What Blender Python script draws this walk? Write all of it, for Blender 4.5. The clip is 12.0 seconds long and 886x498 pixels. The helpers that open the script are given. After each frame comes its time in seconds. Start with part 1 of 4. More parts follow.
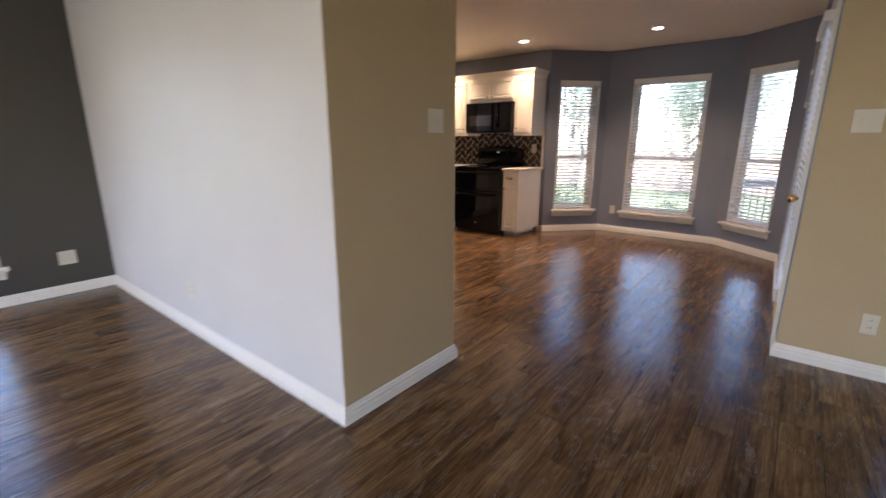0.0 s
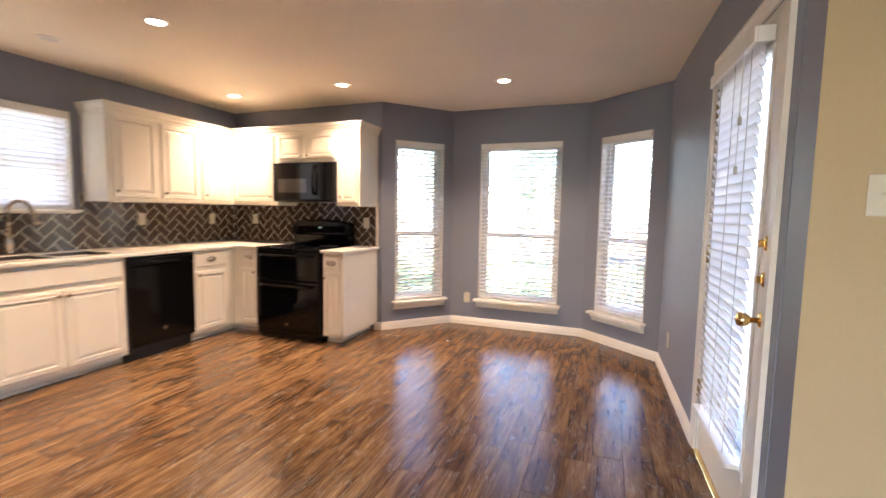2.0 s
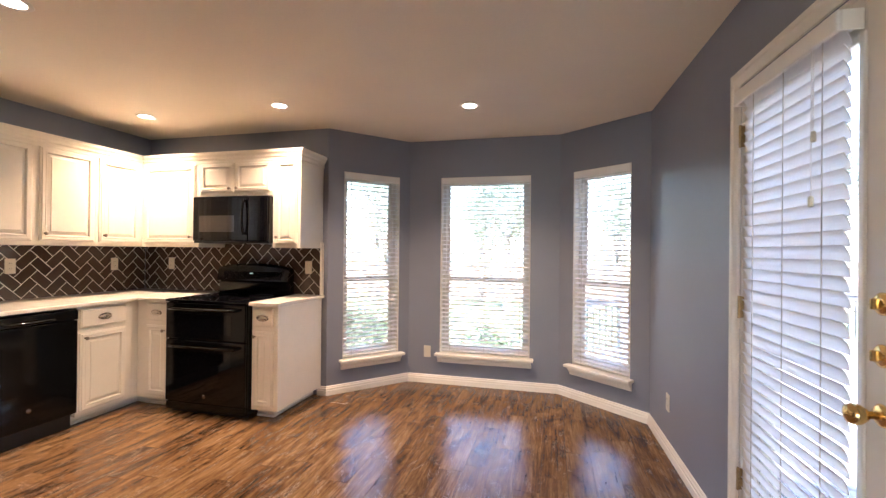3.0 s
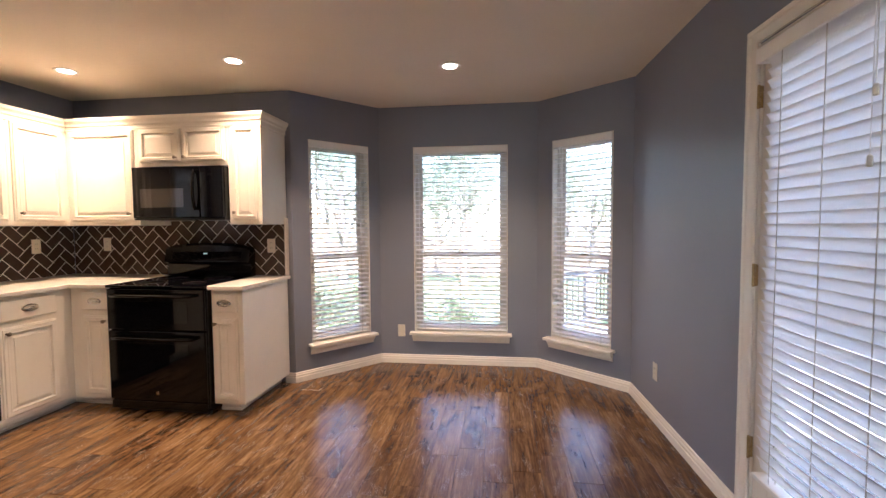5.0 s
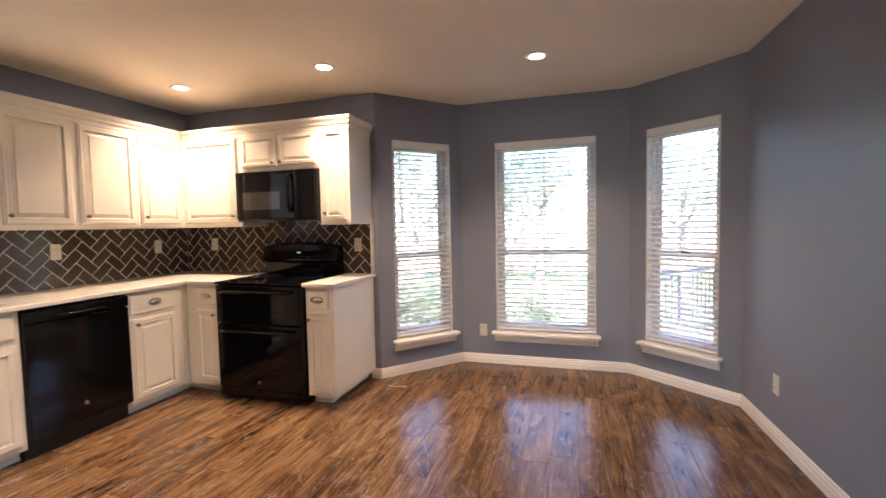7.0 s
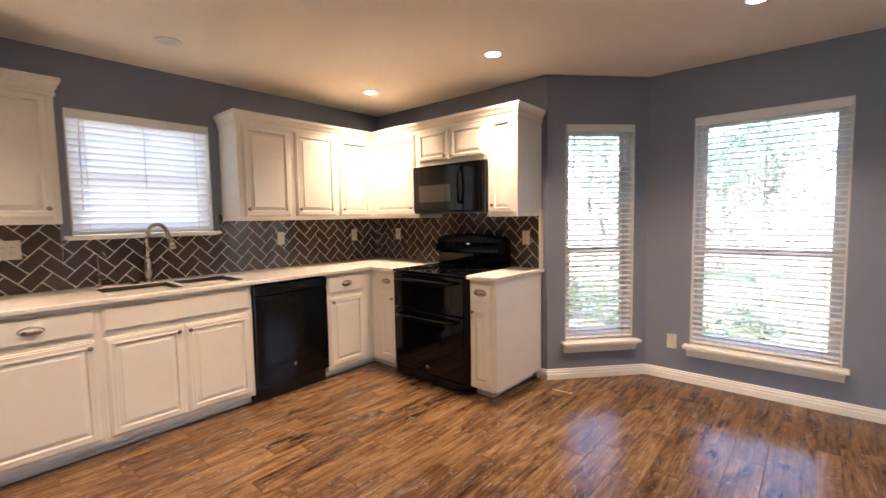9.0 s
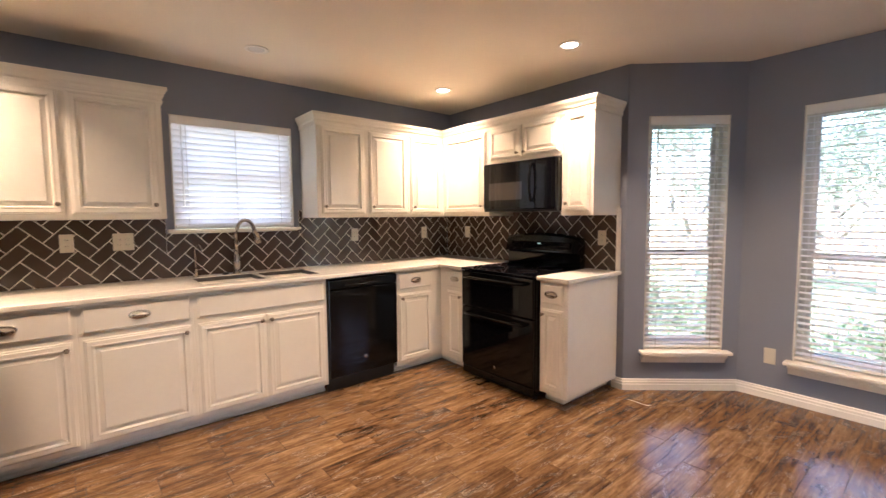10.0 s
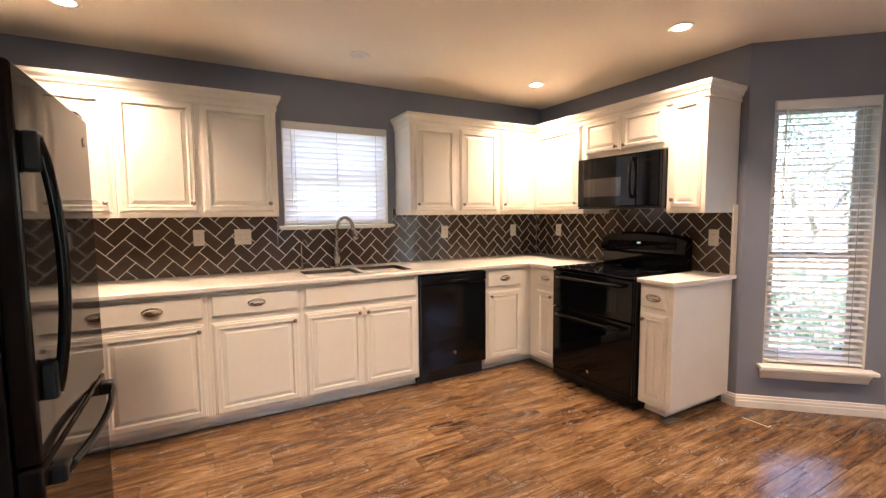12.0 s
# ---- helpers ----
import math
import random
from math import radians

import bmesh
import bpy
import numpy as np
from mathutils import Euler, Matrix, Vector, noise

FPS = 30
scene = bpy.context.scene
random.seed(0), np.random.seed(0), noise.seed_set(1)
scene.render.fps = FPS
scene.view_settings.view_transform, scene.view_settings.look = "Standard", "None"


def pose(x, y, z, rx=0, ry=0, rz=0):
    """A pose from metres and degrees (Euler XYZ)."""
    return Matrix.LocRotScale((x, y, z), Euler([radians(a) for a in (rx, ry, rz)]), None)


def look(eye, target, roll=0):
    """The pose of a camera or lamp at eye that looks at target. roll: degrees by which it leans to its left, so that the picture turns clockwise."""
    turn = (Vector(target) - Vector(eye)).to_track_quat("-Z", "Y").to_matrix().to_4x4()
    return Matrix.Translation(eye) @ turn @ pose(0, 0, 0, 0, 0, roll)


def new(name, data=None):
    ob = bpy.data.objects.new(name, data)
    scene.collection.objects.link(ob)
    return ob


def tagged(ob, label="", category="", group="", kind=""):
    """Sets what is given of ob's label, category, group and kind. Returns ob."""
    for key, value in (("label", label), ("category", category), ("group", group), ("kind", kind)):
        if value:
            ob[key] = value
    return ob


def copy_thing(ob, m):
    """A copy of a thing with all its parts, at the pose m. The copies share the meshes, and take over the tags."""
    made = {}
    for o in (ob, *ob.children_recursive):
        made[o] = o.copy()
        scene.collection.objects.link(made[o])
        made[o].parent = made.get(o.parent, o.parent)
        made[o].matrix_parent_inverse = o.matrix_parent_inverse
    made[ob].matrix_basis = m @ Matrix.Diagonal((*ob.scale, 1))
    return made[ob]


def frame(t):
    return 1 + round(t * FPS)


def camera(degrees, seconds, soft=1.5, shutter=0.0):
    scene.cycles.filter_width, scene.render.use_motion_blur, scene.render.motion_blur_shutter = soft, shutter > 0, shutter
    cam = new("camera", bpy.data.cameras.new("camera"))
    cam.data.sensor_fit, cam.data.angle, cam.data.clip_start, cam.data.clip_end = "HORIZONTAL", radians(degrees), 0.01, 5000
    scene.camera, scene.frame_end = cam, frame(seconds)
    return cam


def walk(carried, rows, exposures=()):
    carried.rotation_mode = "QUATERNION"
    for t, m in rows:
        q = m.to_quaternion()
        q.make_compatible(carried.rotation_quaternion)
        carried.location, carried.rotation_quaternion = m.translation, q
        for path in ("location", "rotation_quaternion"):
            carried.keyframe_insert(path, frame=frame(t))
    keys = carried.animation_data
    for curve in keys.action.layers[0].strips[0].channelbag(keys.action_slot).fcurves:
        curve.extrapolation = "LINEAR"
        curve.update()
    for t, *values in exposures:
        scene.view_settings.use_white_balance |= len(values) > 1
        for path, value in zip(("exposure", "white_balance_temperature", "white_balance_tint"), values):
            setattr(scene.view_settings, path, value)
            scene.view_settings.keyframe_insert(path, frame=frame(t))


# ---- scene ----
cam = camera(91.3, 12.0, soft=1.35, shutter=0.5)
PATH = [
    (0, (4.726, -5.65, 1.258), (3.516, -4.132, 0.775), 0.1),
    (0.5, (4.612, -5.249, 1.264), (3.571, -3.59, 0.859), -0.0),
    (1, (4.469, -4.868, 1.27), (3.592, -3.104, 0.924), -1.5),
    (1.5, (4.402, -4.419, 1.279), (3.519, -2.642, 1.035), 0.6),
    (2, (4.251, -4.068, 1.295), (3.552, -2.202, 1.124), 1.0),
    (2.5, (4.124, -3.73, 1.294), (3.61, -1.799, 1.213), -0.4),
    (3, (3.979, -3.527, 1.324), (3.496, -1.586, 1.333), 0.6),
    (3.2, (3.952, -3.529, 1.323), (3.457, -1.592, 1.312), 0.4),
    (4.8, (3.711, -3.368, 1.313), (3.472, -1.385, 1.206), -0.4),
    (5, (3.712, -3.367, 1.308), (3.455, -1.387, 1.205), -0.4),
    (5.5, (3.695, -3.361, 1.306), (3.366, -1.391, 1.21), -0.5),
    (6, (3.654, -3.355, 1.315), (3.248, -1.399, 1.216), -0.5),
    (6.5, (3.626, -3.35, 1.307), (3.156, -1.408, 1.206), -0.9),
    (7, (3.611, -3.323, 1.312), (3.03, -1.413, 1.202), -1.2),
    (7.5, (3.632, -3.248, 1.31), (2.837, -1.415, 1.206), -0.5),
    (9.5, (3.651, -3.092, 1.343), (2.221, -1.702, 1.189), -1.0),
    (10, (3.624, -3.083, 1.338), (2.092, -1.807, 1.187), -0.5),
    (10.5, (3.611, -3.089, 1.333), (1.99, -1.926, 1.181), -0.5),
    (11, (3.598, -3.118, 1.338), (1.904, -2.065, 1.189), -0.5),
    (11.5, (3.588, -3.128, 1.342), (1.855, -2.142, 1.187), -0.5),
    (12, (3.581, -3.128, 1.342), (1.836, -2.165, 1.181), -0.5),
]
walk(cam, [(t, look(eye, target, roll)) for t, eye, target, roll in PATH],
     [(0, 3.35, 5800, 22), (0.5, 3.75, 6350, 23), (1.0, 4.1, 6450, 24), (1.5, 4.25, 6250, 22), (2.0, 4.3, 5900, 20), (3.2, 4.1, 5750, 20), (5, 3.80, 5750, 21), (7.7, 3.92, 5650, 20), (9.5, 3.97, 5650, 19), (12, 4.1, 5700, 19)])

# ---- world, sun, exposure ----
SUN_AZ, SUN_EL = radians(165), radians(50)
world = bpy.data.worlds.new("world")
scene.world = world
world.use_nodes = True
wn = world.node_tree.nodes
sky = wn.new("ShaderNodeTexSky")
sky.sky_type, sky.sun_disc, sky.sun_elevation, sky.sun_rotation = "NISHITA", False, SUN_EL, SUN_AZ
sky.air_density, sky.dust_density = 1.2, 1.5
wn["Background"].inputs["Strength"].default_value = 0.13
world.node_tree.links.new(sky.outputs[0], wn["Background"].inputs["Color"])
sun = new("sun", bpy.data.lights.new("sun", "SUN"))
sun.data.energy, sun.data.angle, sun.data.color = 4.2, radians(0.5), (1.0, 0.95, 0.87)
sun_from = Vector((math.sin(SUN_AZ) * math.cos(SUN_EL), math.cos(SUN_AZ) * math.cos(SUN_EL), math.sin(SUN_EL)))
sun.matrix_world = look(sun_from * 30, (0, 0, 0))
scene.view_settings.exposure = 3.2
# added lamps stand in for sky at assumed living room openings behind the camera
for wx, wy, ww, turn, watts in ((4.50, -9.04, 1.7, 0, 1.3), (1.90, -9.04, 1.7, 0, 1.3), (9.04, -5.12, 1.1, 90, 0.6)):
    lamp = new("sky_fill_lamp", bpy.data.lights.new("sky_fill_lamp", "AREA"))
    lamp.data.shape, lamp.data.size, lamp.data.size_y, lamp.data.energy, lamp.data.color = "RECTANGLE", ww, 1.7, watts, (0.86, 0.93, 1.0)
    lamp.matrix_world = pose(wx, wy, 1.17, 0, 0, turn) @ pose(0, 0, 0, 90, 0, 0)
CAN_WATTS, CAN_COLOR = 1.42, (1.0, 0.70, 0.42)


# ---- materials ----
def nodes_of(name):
    m = bpy.data.materials.new(name)
    m.use_nodes = True
    nt = m.node_tree
    return m, nt, nt.nodes["Principled BSDF"]


def vmul(nt, src, k):
    n = nt.nodes.new("ShaderNodeVectorMath")
    n.operation = "MULTIPLY"
    nt.links.new(src, n.inputs[0])
    n.inputs[1].default_value = k
    return n.outputs[0]


def noise_of(nt, vec, scale, detail=4, rough=0.55, distort=0.0):
    n = nt.nodes.new("ShaderNodeTexNoise")
    n.inputs["Scale"].default_value, n.inputs["Detail"].default_value = scale, detail
    n.inputs["Roughness"].default_value, n.inputs["Distortion"].default_value = rough, distort
    nt.links.new(vec, n.inputs["Vector"])
    return n.outputs["Fac"]


def ramp_of(nt, fac, stops):
    n = nt.nodes.new("ShaderNodeValToRGB")
    els = n.color_ramp.elements
    while len(els) < len(stops):
        els.new(0.5)
    for e, (p, c) in zip(els, stops):
        e.position, e.color = p, (*c, 1)
    nt.links.new(fac, n.inputs[0])
    return n.outputs[0]


def math_of(nt, op, a, b):
    n = nt.nodes.new("ShaderNodeMath")
    n.operation = op
    for s, v in zip(n.inputs, (a, b)):
        if isinstance(v, (int, float)):
            s.default_value = v
        else:
            nt.links.new(v, s)
    return n.outputs[0]


def bump_to(nt, bsdf, height, strength, dist):
    n = nt.nodes.new("ShaderNodeBump")
    n.inputs["Strength"].default_value, n.inputs["Distance"].default_value = strength, dist
    nt.links.new(height, n.inputs["Height"])
    nt.links.new(n.outputs[0], bsdf.inputs["Normal"])


def plain(name, color, rough=0.5, metal=0.0, vary=0.08, scale=3.0, fine=60.0, bump=0.0, dist=0.002, coat=0.0, rough_vary=0.1, ior=1.45):
    m, nt, b = nodes_of(name)
    co = nt.nodes.new("ShaderNodeTexCoord").outputs["Object"]
    a, f = noise_of(nt, co, scale, 3), noise_of(nt, co, fine, 3)
    mix = math_of(nt, "ADD", math_of(nt, "MULTIPLY", a, 0.7), math_of(nt, "MULTIPLY", f, 0.3))
    lo, hi = tuple(c * (1 - vary) for c in color), tuple(min(1, c * (1 + vary)) for c in color)
    nt.links.new(ramp_of(nt, mix, [(0.3, lo), (0.7, hi)]), b.inputs["Base Color"])
    nt.links.new(math_of(nt, "ADD", rough - rough_vary / 2, math_of(nt, "MULTIPLY", a, rough_vary)), b.inputs["Roughness"])
    b.inputs["Metallic"].default_value, b.inputs["Coat Weight"].default_value, b.inputs["IOR"].default_value = metal, coat, ior
    if bump:
        bump_to(nt, b, f, bump, dist)
    return m


def wood_floor(name, island):
    m, nt, b = nodes_of(name)
    if island:
        rnd = nt.nodes.new("ShaderNodeNewGeometry").outputs["Random Per Island"]
    else:
        rnd = nt.nodes.new("ShaderNodeObjectInfo").outputs["Random"]
    co = nt.nodes.new("ShaderNodeTexCoord").outputs["Object"]
    off = nt.nodes.new("ShaderNodeCombineXYZ")
    nt.links.new(math_of(nt, "MULTIPLY", rnd, 37.0), off.inputs[0])
    nt.links.new(math_of(nt, "MULTIPLY", rnd, 91.0), off.inputs[1])
    add = nt.nodes.new("ShaderNodeVectorMath")
    nt.links.new(co, add.inputs[0])
    nt.links.new(off.outputs[0], add.inputs[1])
    v = add.outputs[0]
    broad = noise_of(nt, vmul(nt, v, (5.5, 1.1, 1)), 1.0, 4, 0.55, 2.2)
    grain = noise_of(nt, vmul(nt, v, (54, 2.4, 1)), 1.0, 5, 0.62, 1.2)
    fine = noise_of(nt, vmul(nt, v, (240, 12, 1)), 1.0, 3)
    knot = noise_of(nt, vmul(nt, v, (4.4, 1.7, 1)), 1.0, 3, 0.5, 5.0)
    streak = noise_of(nt, vmul(nt, v, (130, 5.0, 1)), 1.0, 3, 0.65, 1.0)
    rings = math_of(nt, "SINE", math_of(nt, "MULTIPLY", knot, 95.0), 0.0)
    s = math_of(nt, "ADD", math_of(nt, "MULTIPLY", broad, 0.35), math_of(nt, "MULTIPLY", grain, 0.31))
    s = math_of(nt, "ADD", s, math_of(nt, "MULTIPLY", knot, 0.18))
    s = math_of(nt, "ADD", s, math_of(nt, "MULTIPLY", streak, 0.16))
    s = math_of(nt, "ADD", s, math_of(nt, "MULTIPLY", rings, 0.016))
    s = math_of(nt, "ADD", s, math_of(nt, "MULTIPLY", math_of(nt, "SUBTRACT", rnd, 0.5), 0.045))
    base = ramp_of(nt, s, [(0.395, (0.034, 0.015, 0.008)), (0.455, (0.078, 0.038, 0.017)), (0.51, (0.128, 0.070, 0.030)), (0.575, (0.205, 0.119, 0.051)), (0.63, (0.27, 0.185, 0.098))])
    fleck = ramp_of(nt, math_of(nt, "MULTIPLY", ramp_of(nt, knot, [(0.34, (1, 1, 1)), (0.47, (0, 0, 0))]), ramp_of(nt, noise_of(nt, vmul(nt, v, (170, 55, 1)), 1.0, 2, 0.5, 3.0), [(0.54, (0, 0, 0)), (0.62, (1, 1, 1))])), [(0.0, (0, 0, 0)), (1.0, (0.75, 0.75, 0.75))])
    mixer = nt.nodes.new("ShaderNodeMixRGB")
    nt.links.new(fleck, mixer.inputs[0])
    nt.links.new(base, mixer.inputs[1])
    mixer.inputs[2].default_value = (0.50, 0.41, 0.30, 1)
    col = mixer.outputs[0]
    nt.links.new(col, b.inputs["Base Color"])
    r = math_of(nt, "ADD", 0.13, math_of(nt, "MULTIPLY", grain, 0.16))
    nt.links.new(r, b.inputs["Roughness"])
    b.inputs["IOR"].default_value = 1.39
    bump_to(nt, b, math_of(nt, "ADD", math_of(nt, "MULTIPLY", grain, 0.7), math_of(nt, "MULTIPLY", fine, 0.3)), 0.22, 0.003)
    return m


def tile_mat():
    m, nt, b = nodes_of("glazed_taupe_tile")
    rnd = nt.nodes.new("ShaderNodeObjectInfo").outputs["Random"]
    co = nt.nodes.new("ShaderNodeTexCoord").outputs["Object"]
    cloud = noise_of(nt, co, 14, 3)
    s = math_of(nt, "ADD", math_of(nt, "MULTIPLY", rnd, 0.6), math_of(nt, "MULTIPLY", cloud, 0.4))
    nt.links.new(ramp_of(nt, s, [(0.1, (0.038, 0.025, 0.019)), (0.9, (0.070, 0.048, 0.036))]), b.inputs["Base Color"])
    b.inputs["Roughness"].default_value = 0.14
    bump_to(nt, b, noise_of(nt, co, 22, 2), 0.12, 0.004)
    return m


def glass_mat():
    m, nt, b = nodes_of("window_glass")
    b.inputs["Base Color"].default_value = (0.97, 0.99, 0.98, 1)
    b.inputs["Roughness"].default_value, b.inputs["Transmission Weight"].default_value, b.inputs["IOR"].default_value = 0.0, 1.0, 1.45
    return m


def glow(name, color, strength):
    m, nt, b = nodes_of(name)
    b.inputs["Base Color"].default_value = (*color, 1)
    b.inputs["Emission Color"].default_value, b.inputs["Emission Strength"].default_value = (*color, 1), strength
    return m


def leaf_mat(name, a, c):
    m, nt, b = nodes_of(name)
    rnd = nt.nodes.new("ShaderNodeNewGeometry").outputs["Random Per Island"]
    nt.links.new(ramp_of(nt, rnd, [(0.0, a), (1.0, c)]), b.inputs["Base Color"])
    b.inputs["Roughness"].default_value = 0.55
    tr = nt.nodes.new("ShaderNodeBsdfTranslucent")
    nt.links.new(ramp_of(nt, rnd, [(0.0, a), (1.0, c)]), tr.inputs["Color"])
    mx = nt.nodes.new("ShaderNodeMixShader")
    mx.inputs[0].default_value = 0.5
    nt.links.new(b.outputs[0], mx.inputs[1])
    nt.links.new(tr.outputs[0], mx.inputs[2])
    nt.links.new(mx.outputs[0], nt.nodes["Material Output"].inputs["Surface"])
    return m


BLUE = plain("blue_grey_wall_paint", (0.203, 0.214, 0.258), 0.42, vary=0.05, scale=1.5, fine=90, bump=0.22, dist=0.0015)
TAN = plain("tan_wall_paint", (0.46, 0.350, 0.195), 0.5, vary=0.05, scale=1.5, fine=90, bump=0.25, dist=0.0015)
PALE = plain("pale_grey_wall_paint", (0.58, 0.55, 0.52), 0.45, vary=0.04, scale=1.5, fine=90, bump=0.22, dist=0.0015)
DARK = plain("dark_olive_wall_paint", (0.062, 0.056, 0.045), 0.5, vary=0.06, scale=1.5, fine=90, bump=0.2, dist=0.0015)
CEIL = plain("ceiling_paint", (0.79, 0.71, 0.58), 0.7, vary=0.05, scale=1.2, fine=70, bump=0.3, dist=0.002)
SIDING = plain("outer_brick_tone", (0.30, 0.21, 0.16), 0.8, vary=0.2, scale=8)
TRIM = plain("white_trim_paint", (0.77, 0.72, 0.635), 0.35, vary=0.03, scale=4, fine=50, bump=0.05)
CAB = plain("ivory_cabinet_paint", (0.77, 0.715, 0.605), 0.30, vary=0.03, scale=5, fine=40, bump=0.04, coat=0.15)
COUNTER = plain("cream_quartz", (0.72, 0.68, 0.59), 0.18, vary=0.06, scale=20, fine=260)
BLACK = plain("black_enamel", (0.004, 0.004, 0.004), 0.09, vary=0.2, scale=4, rough_vary=0.04, ior=1.33)
BLACKGLASS = plain("black_glass", (0.003, 0.003, 0.004), 0.04, vary=0.1, scale=4, rough_vary=0.02, ior=1.38)
SMOKED = plain("smoked_door_glass", (0.032, 0.026, 0.020), 0.08, vary=0.1, scale=4, rough_vary=0.02, coat=1.0)
FRIDGE = plain("glossy_black_fridge_steel", (0.020, 0.015, 0.012), 0.05, metal=0.0, vary=0.15, scale=3, rough_vary=0.03, ior=1.27)
MATTE = plain("matte_black_plastic", (0.010, 0.010, 0.010), 0.4, vary=0.15, scale=6)
NICKEL = plain("brushed_nickel", (0.62, 0.58, 0.52), 0.25, metal=1.0, vary=0.08, scale=30)
BRONZE = plain("dark_nickel_knob", (0.30, 0.25, 0.19), 0.28, metal=1.0, vary=0.15, scale=30)
BRASS = plain("polished_brass", (0.80, 0.56, 0.22), 0.16, metal=1.0, vary=0.08, scale=30)
HINGE = plain("tarnished_brass", (0.36, 0.26, 0.13), 0.35, metal=1.0, vary=0.25, scale=60)
FAUCET = plain("warm_brushed_nickel", (0.40, 0.35, 0.30), 0.24, metal=1.0, vary=0.1, scale=30)
STEEL = plain("stainless_steel", (0.24, 0.22, 0.20), 0.36, metal=1.0, vary=0.08, scale=30)
GROUT = plain("pale_grout", (0.74, 0.67, 0.56), 0.8, vary=0.08, scale=20)
SEAM = plain("dark_floor_grout", (0.042, 0.026, 0.016), 0.8, vary=0.2, scale=20)
BLIND = plain("white_faux_wood_blind", (0.82, 0.79, 0.74), 0.38, vary=0.03, scale=6)
SLATS = plain("translucent_blind_slat", (0.86, 0.845, 0.83), 0.38, vary=0.03, scale=6)
_nt = SLATS.node_tree
_tr = _nt.nodes.new("ShaderNodeBsdfTranslucent")
_tr.inputs["Color"].default_value = (0.92, 0.90, 0.90, 1)
_mx = _nt.nodes.new("ShaderNodeMixShader")
_mx.inputs[0].default_value = 0.5
_nt.links.new(_nt.nodes["Principled BSDF"].outputs[0], _mx.inputs[1])
_nt.links.new(_tr.outputs[0], _mx.inputs[2])
_nt.links.new(_mx.outputs[0], _nt.nodes["Material Output"].inputs[0])
CORD = plain("ivory_ladder_cord", (0.50, 0.44, 0.37), 0.7)
VINYL = plain("almond_window_frame", (0.70, 0.66, 0.60), 0.4, vary=0.05, scale=6)
IVORY = plain("ivory_plastic_plate", (0.62, 0.57, 0.46), 0.3, vary=0.03, scale=10)
SLOT = plain("dark_slots", (0.05, 0.04, 0.035), 0.5)
RUBBER = plain("black_rubber", (0.02, 0.02, 0.02), 0.6)
WOODP, WOODR = wood_floor("wood_look_plank", False), wood_floor("wood_look_plank_far", True)
TILE = tile_mat()
GLASS = glass_mat()
LENS = glow("lit_lamp_lens", (1.0, 0.86, 0.66), 3.0)
OFFLENS = plain("unlit_lamp_lens", (0.62, 0.60, 0.56), 0.4)
LED = glow("pale_display", (0.6, 0.85, 0.75), 0.05)
MARK = plain("faint_grey_print", (0.008, 0.008, 0.008), 0.08)
GRASS = plain("lawn", (0.085, 0.110, 0.055), 0.9, vary=0.35, scale=0.6, fine=14, bump=0.5, dist=0.03)
DECKM = plain("weathered_deck_boards", (0.17, 0.165, 0.165), 0.7, vary=0.2, scale=5, fine=60, bump=0.3)
RAILM = plain("grey_painted_rail", (0.085, 0.085, 0.095), 0.6, vary=0.1, scale=5)
IRON = plain("dark_iron", (0.03, 0.03, 0.035), 0.45, metal=0.4)
BARK = plain("tree_bark", (0.17, 0.145, 0.125), 0.9, vary=0.3, scale=6, fine=40, bump=0.6, dist=0.02)
LEAF = leaf_mat("tree_leaves", (0.105, 0.130, 0.085), (0.15, 0.170, 0.125))
# near-black greens: the shade behind the bush is put into this leaf colour
LEAF3 = leaf_mat("hedge_leaves_painted_shade", (0.022, 0.035, 0.020), (0.05, 0.07, 0.04))
LEAF2 = leaf_mat("bush_leaves", (0.09, 0.13, 0.06), (0.24, 0.28, 0.18))
FENCE = plain("grey_fence_wood", (0.20, 0.17, 0.14), 0.85, vary=0.2, scale=3, fine=30, bump=0.3)


# ---- mesh helpers ----
def mesh(name, bm, mat, smooth=False):
    me = bpy.data.meshes.new(name)
    bmesh.ops.recalc_face_normals(bm, faces=bm.faces)
    bm.to_mesh(me)
    bm.free()
    for m in (mat if isinstance(mat, (list, tuple)) else [mat]):
        me.materials.append(m)
    if smooth:
        for p in me.polygons:
            p.use_smooth = True
    return me


def part(name, bm, mat, parent=None, label="", smooth=False):
    me = bm if isinstance(bm, bpy.types.Mesh) else mesh(name, bm, mat, smooth)
    ob = new(name, me)
    ob.parent = parent
    if label:
        ob["label"] = label
    return ob


def thing(name, label, category, m=None, group="", kind=""):
    ob = tagged(new(name), label, category, group, kind)
    if m is not None:
        ob.matrix_world = m
    return ob


def box(lo, hi, bevel=0.0, bm=None, seg=1):
    bm = bm or bmesh.new()
    c = [(a + b) / 2 for a, b in zip(lo, hi)]
    s = [abs(b - a) for a, b in zip(lo, hi)]
    r = bmesh.ops.create_cube(bm, size=1, matrix=Matrix.Translation(c) @ Matrix.Diagonal((*s, 1)))
    if bevel:
        es = list({e for v in r["verts"] for e in v.link_edges})
        bmesh.ops.bevel(bm, geom=es, offset=min(bevel, min(s) * 0.45), segments=seg, affect="EDGES", profile=0.5)
    return bm


